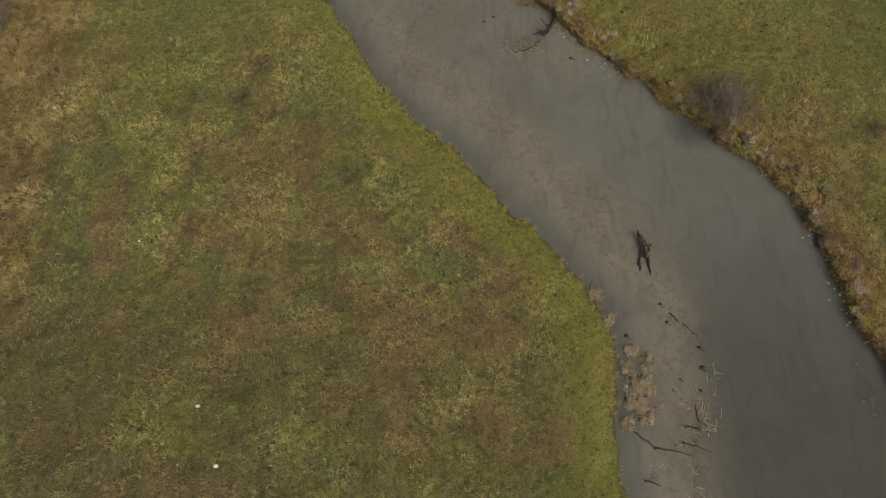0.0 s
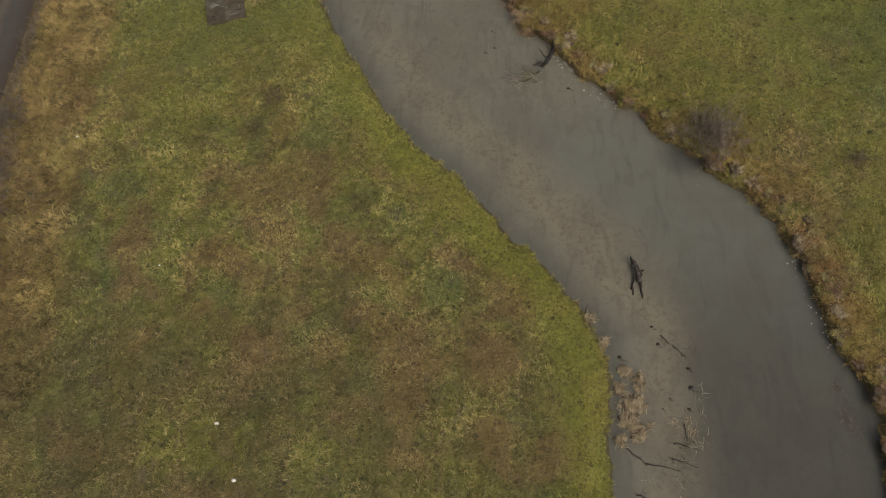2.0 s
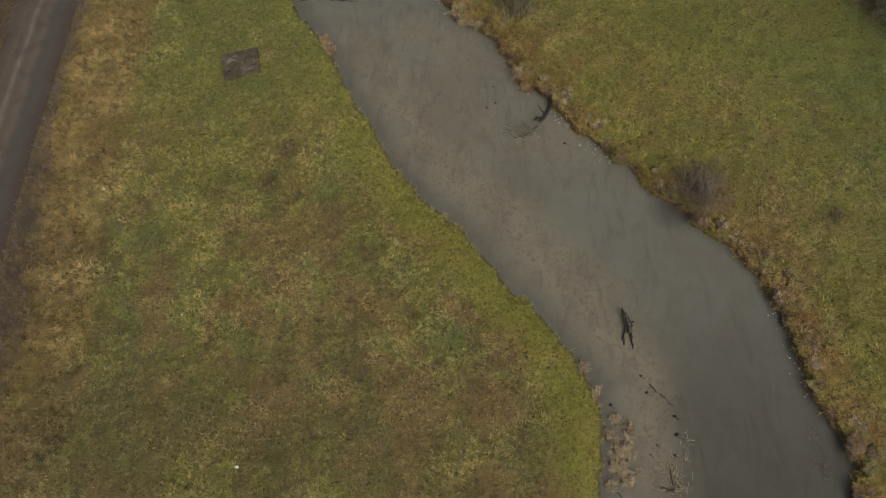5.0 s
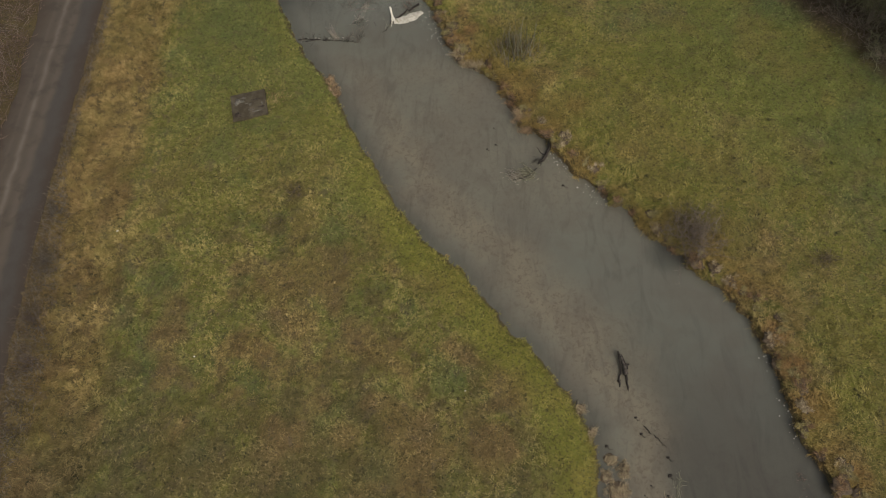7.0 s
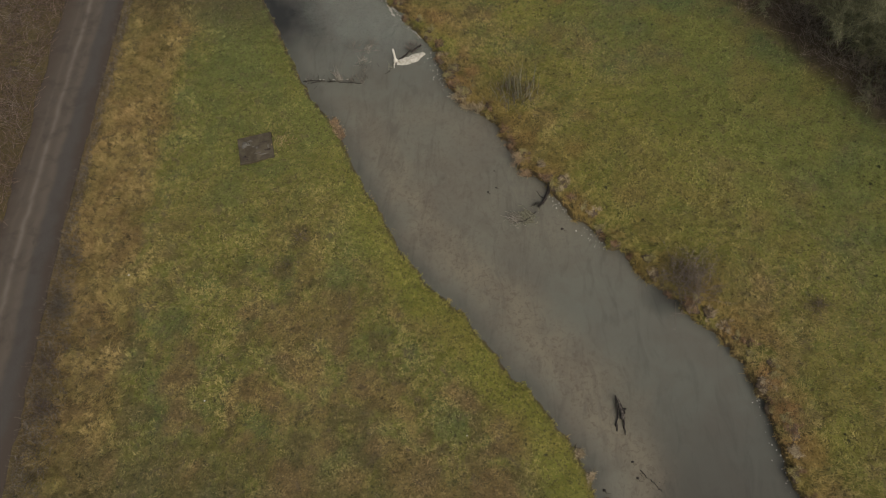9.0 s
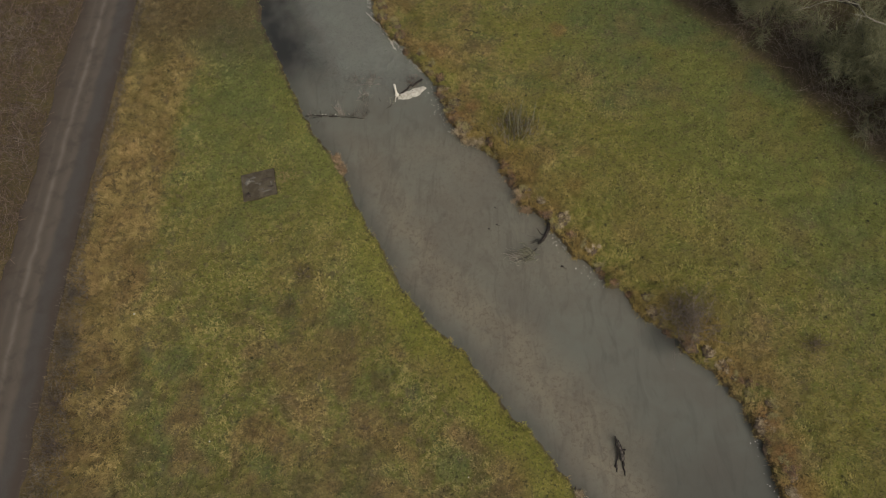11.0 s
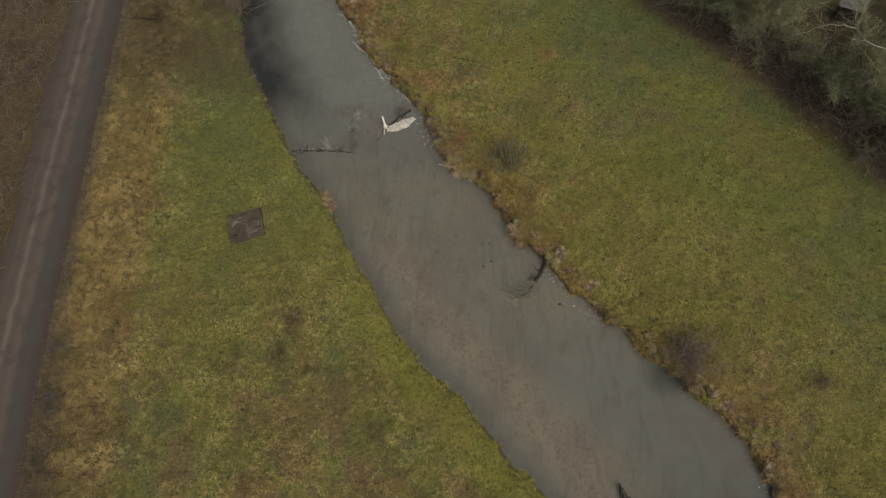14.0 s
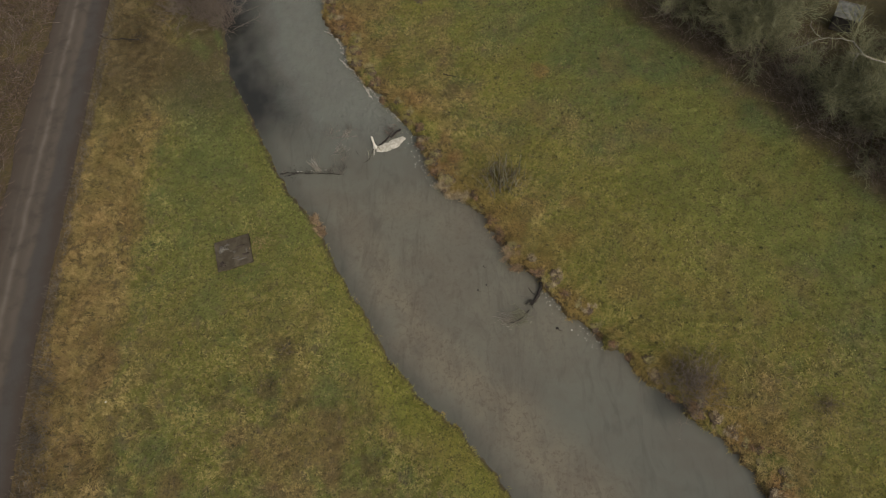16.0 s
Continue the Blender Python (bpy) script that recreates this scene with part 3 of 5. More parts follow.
def tufts(name, count, box, keep, seed, per, long, wide, spread_m, label, rank=None, dark=0.04, lean=0.85, curl=0.5, lift=0.0):
    """Grass in tufts: each a handful of blades that lean one way and share one tone."""
    x, y, gen = sow(count, box, keep, seed)
    f, dl, dr = zones(x, y)
    n = len(x)
    size = (0.75 + 0.5 * fractal(x, y, 1.3, seed + 5, 2)) * gen.uniform(0.7, 1.3, n)
    if rank is not None:
        size = size * rank(x, y, f, dl, dr)
    f["tone"] = np.clip(0.5 + lift + 0.75 * (fractal(x, y, 1.6, seed + 3, 3) - 0.5) + gen.normal(0, 0.23, n), 0.23, 1)
    f["tone"] = np.where(gen.uniform(0, 1, n) < dark * (1 - 0.8 * f["lush"]), 0.05, f["tone"])
    flow = 2 * np.pi * 1.3 * fractal(x, y, 2.2, seed + 9, 2) + gen.normal(0, 0.7, n)
    z = height(x, y)
    r = lambda v: np.repeat(v, per)
    m = n * per
    off = gen.normal(0, 1, (m, 2)) * (spread_m * r(size))[:, None]
    az = r(flow) + gen.normal(0, 0.8, m)
    v, fc = blades(r(x) + off[:, 0], r(y) + off[:, 1], r(z) - 0.02, gen.uniform(*long, m) * r(size), gen.uniform(*wide, m) * (0.6 + 0.4 * r(size)),
                   np.clip(gen.normal(lean, 0.3, m), 0.15, 1.4), az, curl)
    ob = new(name, mesh_from(name, v, fc, M_GRASS, {key: np.repeat(q, per * 5) for key, q in f.items() if key != "earth"}))
    return tagged(ob, label, "grass", kind="stuff")


def on_slab(x, y):
    return (np.abs((x + 15.6) * 0.966 + (y - 34) * 0.259) < 1.22) & (np.abs(-(x + 15.6) * 0.259 + (y - 34) * 0.966) < 1.14)


def meadow_keep(x, y):
    dl, dr = banks(x, y)
    clump = fractal(x, y, 0.6, 81, 2)
    return in_view(x, y) & (np.maximum(dl, dr) > 0.12) & (x > road_edge(y) + 0.3) & (wood_depth(x, y) < 0.5) & (clump > 0.27) & ~on_slab(x, y)


def meadow_rank(x, y, f, dl, dr):
    """Short and mossy by the left bank and towards the wood, ranker on the open meadow and above the right bank."""
    left = dl > dr
    rough = np.where(left, 1.15 - 0.5 * f["lush"] - 0.35 * f["green"], 0.9 + 0.5 * (1 - step(2, 8, dr)) - 0.2 * f["green"])
    return np.clip(rough, 0.65, 1.5)


tufts("meadow_grass", 205000, (-32, 46, 0, 63), meadow_keep, 101, 6, (0.1, 0.21), (0.016, 0.034), 0.055, "short winter grass in tufts, olive green with straw", meadow_rank, 0.06)


def verge_keep(x, y):
    reach = 5.9 + 2.0 * (fractal(x, y, 1.5, 5) - 0.5)
    d = x - road_edge(y)
    return (fractal(x, y * 0.8, 0.5, 15, 2) > 0.49) & (d > 1.0) & (d < reach) & in_view(x, y) & (y > 4)


tufts("verge_grass", 26000, (-32, -21, 0, 63), verge_keep, 102, 13, (0.2, 0.38), (0.018, 0.036), 0.1, "long dry tan grass in tussocks, combed over by wind", None, 0.08, 0.8, 0.9)


def bank_keep(x, y):
    dl, dr = banks(x, y)
    return in_view(x, y) & (dr > 0.1) & (dr < 3.2) & (fractal(x, y, 0.8, 91, 2) > 0.36 + 0.2 * step(1.0, 3.0, dr))


tufts("bank_grass", 70000, (-20, 32, 0, 63), bank_keep, 103, 9, (0.16, 0.34), (0.014, 0.03), 0.075, "tussocks of tan and yellow grass on the river bank", None, 0.04, 0.8, 0.8, 0.16)


def fringe(name, count, box, line, sign, seed, long, label, reach=0.45):
    """Grass that hangs from the bank's lip over the water."""
    pick = 0 if sign > 0 else 1
    x, y, gen = sow(count, box, lambda x, y: in_view(x, y) & (np.abs(from_line(x, y, line)) < 1.3), seed)
    d = banks(x, y)[pick]
    ok = (d > -0.02) & (d < reach) & (fractal(x, y, 0.5, seed + 1, 2) > 0.4)
    x, y = x[ok], y[ok]
    f, _, _ = zones(x, y)
    n, e = len(x), 0.3
    base = from_line(x, y, line) * sign
    az = np.arctan2(-(from_line(x, y + e, line) * sign - base), -(from_line(x + e, y, line) * sign - base))
    patch = fractal(x, y, 1.7, seed + 2, 2)
    if sign < 0:
        f["dry"], f["brown"] = step(0.42, 0.56, patch) * 0.8, 0.45 * (1 - step(0.36, 0.46, patch))
    else:
        f["lush"], f["brown"] = 0.75 * f["lush"], 0.7 * step(0.56, 0.66, patch)
    f["tone"] = np.clip(gen.normal(0.62, 0.24, n), 0.23, 1)
    per = 7
    r = lambda v: np.repeat(v, per)
    m = n * per
    off = gen.normal(0, 0.06, (m, 2))
    size = r(gen.uniform(0.6, 1.4, n))
    v, fc = blades(r(x) + off[:, 0], r(y) + off[:, 1], r(height(x, y)) - 0.02, gen.uniform(*long, m) * size, gen.uniform(0.014, 0.03, m),
                   np.clip(gen.normal(0.7, 0.25, m), 0.2, 1.3), r(az + gen.normal(0, 0.5, n)) + gen.normal(0, 0.5, m), 0.95)
    ob = new(name, mesh_from(name, v, fc, M_GRASS, {key: np.repeat(q, per * 5) for key, q in f.items() if key != "earth"}))
    return tagged(ob, label, "grass", kind="stuff")


fringe("bank_fringe", 90000, (-20, 24, 0, 63), RIGHT, -1, 111, (0.2, 0.42), "rust and straw grass hanging over the bank's lip")
fringe("left_bank_grass", 60000, (-24, 10, 0, 63), LEFT, 1, 104, (0.12, 0.24), "yellow-green grass fringe at the water's edge", 0.6)


# ---- bare shrubs and trees ----
def shrub_mesh(name, seed, radius, tall, stems, twigs, mat, thick=0.012, upright=0.0):
    """A bare shrub: stems from one stool, each with finer twigs."""
    gen = np.random.default_rng(seed)
    az, lean = gen.uniform(0, 2 * np.pi, stems), np.abs(gen.normal(0, 0.75 * (1 - upright) + 0.08, stems)).clip(0, 1.25)
    base = np.stack([gen.normal(0, 0.26 * radius, stems), gen.normal(0, 0.26 * radius, stems), np.full(stems, -0.12)], 1)
    way = np.stack([np.cos(az) * np.sin(lean), np.sin(az) * np.sin(lean), np.cos(lean)], 1)
    long = tall * gen.uniform(0.7, 1.1, stems) / np.maximum(np.cos(lean * 0.6), 0.5)
    main = grow(base, way, long, 6, 0.09, 0.03, gen)
    taper = np.linspace(1, 0.3, 6)[None, :] * thick * gen.uniform(0.7, 1.4, stems)[:, None]
    pieces = [tubes(main, taper)]
    which = gen.integers(0, stems, twigs)
    at, d = along(main, which, gen.uniform(0.3, 1, twigs))
    side = d / (np.linalg.norm(d, axis=1, keepdims=True) + 1e-9) + gen.normal(0, 0.55 * (1 - 0.7 * upright), (twigs, 3))
    fine = grow(at, side, gen.uniform(0.15, 0.42, twigs) * tall, 4, 0.16, 0.03, gen)
    pieces.append(tubes(fine, np.linspace(1, 0.35, 4)[None, :] * thick * 0.5 * gen.uniform(0.6, 1.2, twigs)[:, None]))
    v, f = merged(pieces)
    return mesh_from(name, v, f, mat)


def shrub(place, seed, radius, tall, stems, twigs, mat, label, thick=0.012, upright=0.0, name="bare_shrub"):
    ob = new(name, shrub_mesh(name, seed, radius, tall, stems, twigs, mat, thick, upright))
    z = float(height(np.array([place[0]]), np.array([place[1]]))[0])
    ob.matrix_basis = pose(place[0], place[1], z)
    return tagged(ob, label, "shrub", "bare shrubs")


shrub((14.5, 23.0), 1, 2.6, 1.5, 170, 2300, M_TWIG_SHRUB, "bare purple-brown shrub leaning over the river bank", 0.012, -0.35)
shrub((-11.3, 26.5), 31, 1.0, 0.45, 60, 400, M_TWIG_PURPLE, "low dark bramble patch in the meadow", 0.008, -0.4)
shrub((-12.1, 24.3), 32, 1.0, 0.4, 50, 300, M_TWIG_PURPLE, "low dark bramble patch in the meadow", 0.008, -0.4)
shrub((22.2, 21.2), 2, 0.8, 0.8, 40, 260, M_TWIG_PURPLE, "small bare dark shrub in the meadow", 0.009)
shrub((3.9, 38.4), 3, 2.4, 2.2, 46, 30, M_ROD, "willow stool with upright bare olive rods", 0.036, 0.9, "willow_stool")
shrub((3.9, 38.6), 4, 3.4, 0.9, 150, 1700, M_TWIG_SHRUB, "low bare grey-brown scrub round a willow stool", 0.008)
shrub((-19.6, 57.4), 5, 2.6, 2.3, 170, 2200, M_TWIG_SHRUB, "bare grey-brown bush on the river bank", 0.016)
shrub((-22.2, 58.4), 6, 2.6, 2.3, 150, 2000, M_TWIG_SHRUB, "bare grey-brown bush on the river bank", 0.016)
shrub((-1.8, 57.0), 7, 0.7, 0.9, 40, 260, M_TWIG_PURPLE, "small bare dark shrub in the meadow", 0.009)
shrub((-27.5, 25.0), 8, 0.7, 0.9, 70, 600, M_TWIG_GREY, "bare grey shrub beside the lane", 0.009)
shrub((-26.9, 21.2), 9, 1.2, 1.1, 100, 900, M_TWIG_GREY, "bare grey shrub beside the lane", 0.009)
shrub((-26.6, 17.3), 10, 1.1, 1.0, 80, 700, M_TWIG_PURPLE, "bare dark shrub beside the lane", 0.009)
shrub((-26.2, 14.4), 11, 1.0, 1.0, 80, 600, M_TWIG_PURPLE, "bare dark shrub beside the lane", 0.009)


def tree(seed, tall, spread_m, twig_count, mat):
    """A bare tree: trunk with limbs, and a crown of branches and twigs. Returns the thing at the origin."""
    gen = np.random.default_rng(seed)
    trunk = grow(np.array([[0, 0, -0.3]]), np.array([[gen.normal(0, 0.12), gen.normal(0, 0.12), 1]]), np.array([tall * 0.75]), 7, 0.07, 0.05, gen)
    thick = 0.025 * tall
    pieces = [tubes(trunk, np.linspace(1, 0.35, 7)[None, :] * thick, 8)]
    n1 = 22
    at, _ = along(trunk, np.zeros(n1, int), gen.uniform(0.1, 1.0, n1))
    az = np.arange(n1) * 2.4 + gen.normal(0, 0.3, n1)
    rise = gen.uniform(0.1, 1.5, n1)
    limbs = grow(at, np.stack([np.cos(az), np.sin(az), rise], 1), spread_m * gen.uniform(0.6, 1.15, n1), 6, 0.16, 0.03, gen)
    pieces.append(tubes(limbs, np.linspace(1, 0.3, 6)[None, :] * thick * 0.36 * gen.uniform(0.7, 1.2, n1)[:, None], 5))
    n2 = 420
    which = gen.integers(0, n1, n2)
    at, d = along(limbs, which, gen.uniform(0.12, 1.0, n2))
    way = d / np.linalg.norm(d, axis=1, keepdims=True) + gen.normal(0, 0.65, (n2, 3)) + [0, 0, 0.3]
    boughs = grow(at, way, spread_m * gen.uniform(0.2, 0.45, n2), 5, 0.24, 0.02, gen)
    crown = [tubes(boughs, np.linspace(1, 0.45, 5)[None, :] * thick * 0.13 * gen.uniform(0.7, 1.3, n2)[:, None], 4)]
    which = gen.integers(0, n2, twig_count)
    at, d = along(boughs, which, gen.uniform(0.1, 1.0, twig_count))
    way = d / np.linalg.norm(d, axis=1, keepdims=True) + gen.normal(0, 0.55, (twig_count, 3))
    fine = grow(at, way, spread_m * gen.uniform(0.1, 0.3, twig_count), 4, 0.36, 0.03, gen)
    crown.append(tubes(fine, np.linspace(1, 0.5, 4)[None, :] * (0.01 + 0.016 * gen.uniform(0, 1, twig_count) ** 3)[:, None]))
    ob = thing("bare_tree", (0, 0, 0), "bare winter tree with olive-grey twigs at the wood's edge", "tree", "trees at the wood's edge")
    v, f = merged(pieces)
    part("trunk", mesh_from("trunk", v, f, M_BARK, smooth=True), M_BARK, ob)
    v, f = merged(crown)
    part("crown", mesh_from("crown", v, f, mat), mat, ob)
    return ob


for i, (x, y) in enumerate([(18.5, 53.6), (21.3, 51.4), (23.4, 48.6), (26.4, 45.2), (27.4, 42.6), (29.2, 40.0), (30.6, 37.4), (32.4, 34.6), (26.4, 46.6), (31.8, 43.6), (16.0, 56.6), (34.2, 39.2), (34.8, 44.6)]):
    shrub((x, y), 40 + i, 2.4, 2.1 + 0.5 * (i % 3), 80, 800, M_TWIG_BROWN, "bare brown thicket under the trees", 0.012, -0.3, "thicket")


TREES = [(20.2, 53.0, 0, 0), (22.6, 49.6, 1, 40), (23.6, 47.8, 2, 200), (28.6, 42.4, 0, 120), (29.8, 39.6, 1, 250), (32.4, 36.2, 2, 10), (17.0, 57.2, 1, 300), (13.4, 62.4, 2, 80),
         (35.5, 32.0, 0, 190), (23.8, 55.6, 2, 140), (33.2, 43.0, 2, 330), (36.4, 40.0, 1, 70), (26.6, 53.4, 1, 20), (28.5, 58.5, 0, 160), (39.5, 36.0, 2, 260), (37.5, 46.5, 0, 95), (20.5, 60.0, 0, 40)]
stock = [tree(21, 5.6, 4.2, 4600, M_TWIG_OLIVE), tree(22, 5.0, 4.0, 4600, M_TWIG_OLIVE), tree(23, 5.3, 3.8, 4600, M_TWIG_OLIVE)]
used = set()
for x, y, kind, turn in TREES:
    x, y = x + 0.7, y + 0.5
    m = pose(x, y, float(height(np.array([x]), np.array([y]))[0]), 0, 0, turn)
    if kind in used:
        copy_thing(stock[kind], m)
    else:
        stock[kind].matrix_basis = m
        used.add(kind)


def scatter_twigs(name, count, box, keep, seed, tall, lean, mat, label, category, thick=0.006, steps=4):
    """Many dead stems or twigs standing or lying on the ground: one mesh."""
    x, y, gen = sow(count, box, keep, seed)
    n = len(x)
    az, tilt = gen.uniform(0, 2 * np.pi, n), np.clip(gen.normal(lean, 0.35, n), 0, 1.5)
    way = np.stack([np.cos(az) * np.sin(tilt), np.sin(az) * np.sin(tilt), np.cos(tilt)], 1)
    z = height(x, y)
    p = grow(np.stack([x, y, z - 0.02], 1), way, gen.uniform(*tall, n), steps, 0.2, 0.0, gen)
    p[:, 1:, 2] = np.maximum(p[:, 1:, 2], z[:, None] + 0.02)
    v, f = tubes(p, np.linspace(1, 0.4, steps)[None, :] * thick * gen.uniform(0.6, 1.5, n)[:, None])
    return tagged(new(name, mesh_from(name, v, f, mat)), label, category, kind="stuff")


scatter_twigs("roadside_scrub", 30000, (-31, -25, 0, 63), lambda x, y: (x > road_edge(y) + 0.4) & (x < road_edge(y) + 0.7 + 2.8 * fractal(x, y, 2.5, 7) * (1.0 - step(20, 32, y) * 0.8)), 201,
              (0.25, 0.7), 0.8, M_TWIG_GREY, "grey-brown brambles along the lane", "scrub", 0.014)
scatter_twigs("dead_bracken", 18000, (-46, -33, 26, 66), lambda x, y: (x < road_far_edge(y) + 0.5 - 0.9 * fractal(x, y, 1.4, 19, 2)) & (fractal(x, y, 1.1, 21, 2) > 0.36), 202, (0.4, 1.1), 1.1, M_LITTER, "brown dead bracken and brash beyond the lane", "bracken", 0.017)
scatter_twigs("bramble_stems", 5200, (-46, -33, 26, 66), lambda x, y: (x < road_far_edge(y) - 0.4) & (fractal(x, y, 1.8, 23, 2) > 0.48), 204, (0.7, 1.7), 0.9, M_TWIG_SHRUB, "pale arching bramble stems among dead bracken", "brambles", 0.014, 6)
scatter_twigs("undergrowth", 22000, (8, 46, 24, 66), lambda x, y: (wood_depth(x, y) > 0.3) & (wood_depth(x, y) < 9), 203, (0.4, 1.3), 0.75, M_LITTER, "brown undergrowth in the wood", "undergrowth", 0.011)

# ---- things in and beside the river ----
def level(x, y):
    return float(height(np.array([float(x)]), np.array([float(y)]))[0])


def rod_path(points, count, gen, wobble):
    """A path of count points through the given ones, slightly crooked."""
    pts = np.array(points, float)
    t = np.linspace(0, 1, len(pts))
    s = np.linspace(0, 1, count)
    out = np.stack([np.interp(s, t, pts[:, k]) for k in range(3)], 1)
    out[1:-1] += gen.normal(0, wobble, (count - 2, 3))
    return out


def rod(name, points, r0, r1, mat, parent, seed, label="", sides=8, count=9, wobble=0.02):
    """A tapered, knobbly stem or log with closed ends, in the coordinates of its thing."""
    gen = np.random.default_rng(seed)
    p = rod_path(points, count, gen, wobble)
    r = np.linspace(r0, r1, count) * gen.uniform(0.85, 1.15, count)
    ends = np.concatenate([[p[0] + (p[0] - p[1]) * 0.02], p, [p[-1] + (p[-1] - p[-2]) * 0.02]])
    rr = np.concatenate([[r0 * 0.05], r, [r1 * 0.05]])
    v, f = tubes(ends[None], rr[None], sides)
    return part(name, mesh_from(name, v, f, mat, smooth=True), mat, parent, label)


def spray(name, base, way, count, long, thick, mat, parent, seed, spread_m=0.3, fan=0.5, droop=0.0, label=""):
    """A bunch of twigs from about one place: one mesh."""
    gen = np.random.default_rng(seed)
    b = np.array(base, float) + gen.normal(0, spread_m, (count, 3)) * [1, 1, 0.1]
    d = np.array(way, float) + gen.normal(0, fan, (count, 3))
    p = grow(b, d, gen.uniform(*long, count), 4, 0.14, droop, gen)
    v, f = tubes(p, np.linspace(1, 0.4, 4)[None, :] * thick * gen.uniform(0.6, 1.4, count)[:, None])
    return tagged(part(name, mesh_from(name, v, f, mat), mat, parent, label), kind="stuff")


def lump(name, radius, seed, mat, parent, flat=0.5, place=(0, 0, 0), label="", rough=0.25, cuts=3):
    """A rounded irregular lump: stone, knob, foam, soil."""
    gen = np.random.default_rng(seed)
    bm = bmesh.new()
    bmesh.ops.create_icosphere(bm, subdivisions=cuts, radius=1)
    off = Vector(gen.uniform(0, 50, 3))
    for v in bm.verts:
        k = 1 + rough * noise.noise(v.co * 1.6 + off) + 0.5 * rough * noise.noise(v.co * 4 + off)
        v.co = Vector((v.co.x * radius[0] * k, v.co.y * radius[1] * k, v.co.z * flat * min(radius) * k)) + Vector(place)
    for f in bm.faces:
        f.smooth = True
    return part(name, bm, mat, parent, label)


# concrete slab in the meadow
slab = thing("concrete_slab", (-15.58, 33.96, 0.02), "square weathered dark concrete slab set in the grass", "slab", turn=14.5)
slab.location.z = level(-15.6, 34.0) - 0.02
bm = bmesh.new()
bmesh.ops.create_cube(bm, size=1)
for v in bm.verts:
    v.co = Vector((v.co.x * 2.56, v.co.y * 2.38, v.co.z * 0.3))
bmesh.ops.bevel(bm, geom=bm.edges[:], offset=0.03, segments=2, affect="EDGES")
part("plate", bm, M_SLAB, slab)
for i, (px, py, rx, ry_) in enumerate([(-0.78, 0.5, 0.2, 0.3), (-0.5, 0.42, 0.26, 0.12), (-0.35, 0.7, 0.18, 0.1), (0.12, -0.02, 0.1, 0.12), (-0.15, 0.15, 0.14, 0.07), (0.5, -0.72, 0.4, 0.07), (0.15, -0.5, 0.22, 0.06), (0.95, -0.1, 0.06, 0.2)]):
    lump("lichen_patch", (rx, ry_), 300 + i, M_LICHEN, slab, 0.12, (px, py, 0.148), "pale lichen patch", 0.9)
for i, (px, py, rx, ry_) in enumerate([(0.62, 0.35, 0.3, 0.07), (0.85, -0.4, 0.25, 0.08), (-0.9, -0.75, 0.22, 0.2)]):
    lump("moss_cushion", (rx, ry_), 315 + i, M_SOIL, slab, 0.2, (px, py, 0.148), "dark moss cushion", 0.8)
spray("loose_straw", (1.95, 0.1, 0.1), (0, 0.3, 0.3), 110, (0.12, 0.35), 0.012, M_REED, slab, 330, 0.38, 0.8)

# pale stones
for i, (x, y, r) in enumerate([(-11.39, 6.58, 0.13), (-10.11, 3.99, 0.14), (-22.84, 23.55, 0.1), (-16.0, 15.0, 0.07), (0.33, 13.02, 0.05)]):
    st = thing("stone", (x, y, level(x, y) + 0.05), "small pale stone lying in the grass", "stone", "pale stones")
    lump("stone_body", (r * 0.85, r * 0.6), 340 + i, M_STONE, st, 0.8, (0, 0, 0.03), cuts=2)

# dark clumps of dock in the meadows
gen = np.random.default_rng(77)


def dock_mesh(seed):
    g = np.random.default_rng(seed)
    n = 70
    az, r = g.uniform(0, 2 * np.pi, n), np.abs(g.normal(0, 0.09, n))
    v, f = blades(np.cos(az) * r, np.sin(az) * r, np.full(n, -0.03), g.uniform(0.12, 0.24, n), g.uniform(0.03, 0.06, n), g.uniform(0.3, 1.2, n), az + g.normal(0, 0.5, n), 0.4)
    return mesh_from("dock_clump", v, f, M_DOCK)


M_DOCK = twigs_of("dark_leaves", (0.022, 0.026, 0.012), (0.06, 0.062, 0.026))
dock_kinds = [dock_mesh(s) for s in (1, 2, 3)]
spots = [(6.2, 47.3), (6.3, 46.5), (7.6, 46.4), (4.0, 48.2), (14.8, 45.2), (20.0, 42.2), (17.2, 48.3), (9.5, 39.5), (12.2, 36.2), (-11.0, 26.9), (-12.0, 24.2), (-20.0, 16.4)]
while len(spots) < 120:
    x, y = gen.uniform(2, 34), gen.uniform(8, 58)
    if len(spots) > 105:
        x, y = gen.uniform(-22, 4), gen.uniform(4, 54)
    d1, d2 = banks(np.array([x]), np.array([y]))
    if max(d1[0], d2[0]) > 1.2 and in_view(np.array([x]), np.array([y]))[0] and wood_depth(np.array([x]), np.array([y]))[0] < -0.8 and x > road_edge(y) + 2:
        spots.append((x, y))
for i, (x, y) in enumerate(spots):
    ob = new("dock_clump", dock_kinds[i % 3])
    k = gen.uniform(0.3, 0.6)
    ob.matrix_basis = pose(x, y, level(x, y), 0, 0, gen.uniform(0, 360)) @ Matrix.Diagonal((k, k, k, 1))
    tagged(ob, "dark green dock clump in the grass", "plant", "dark clumps in the meadow")

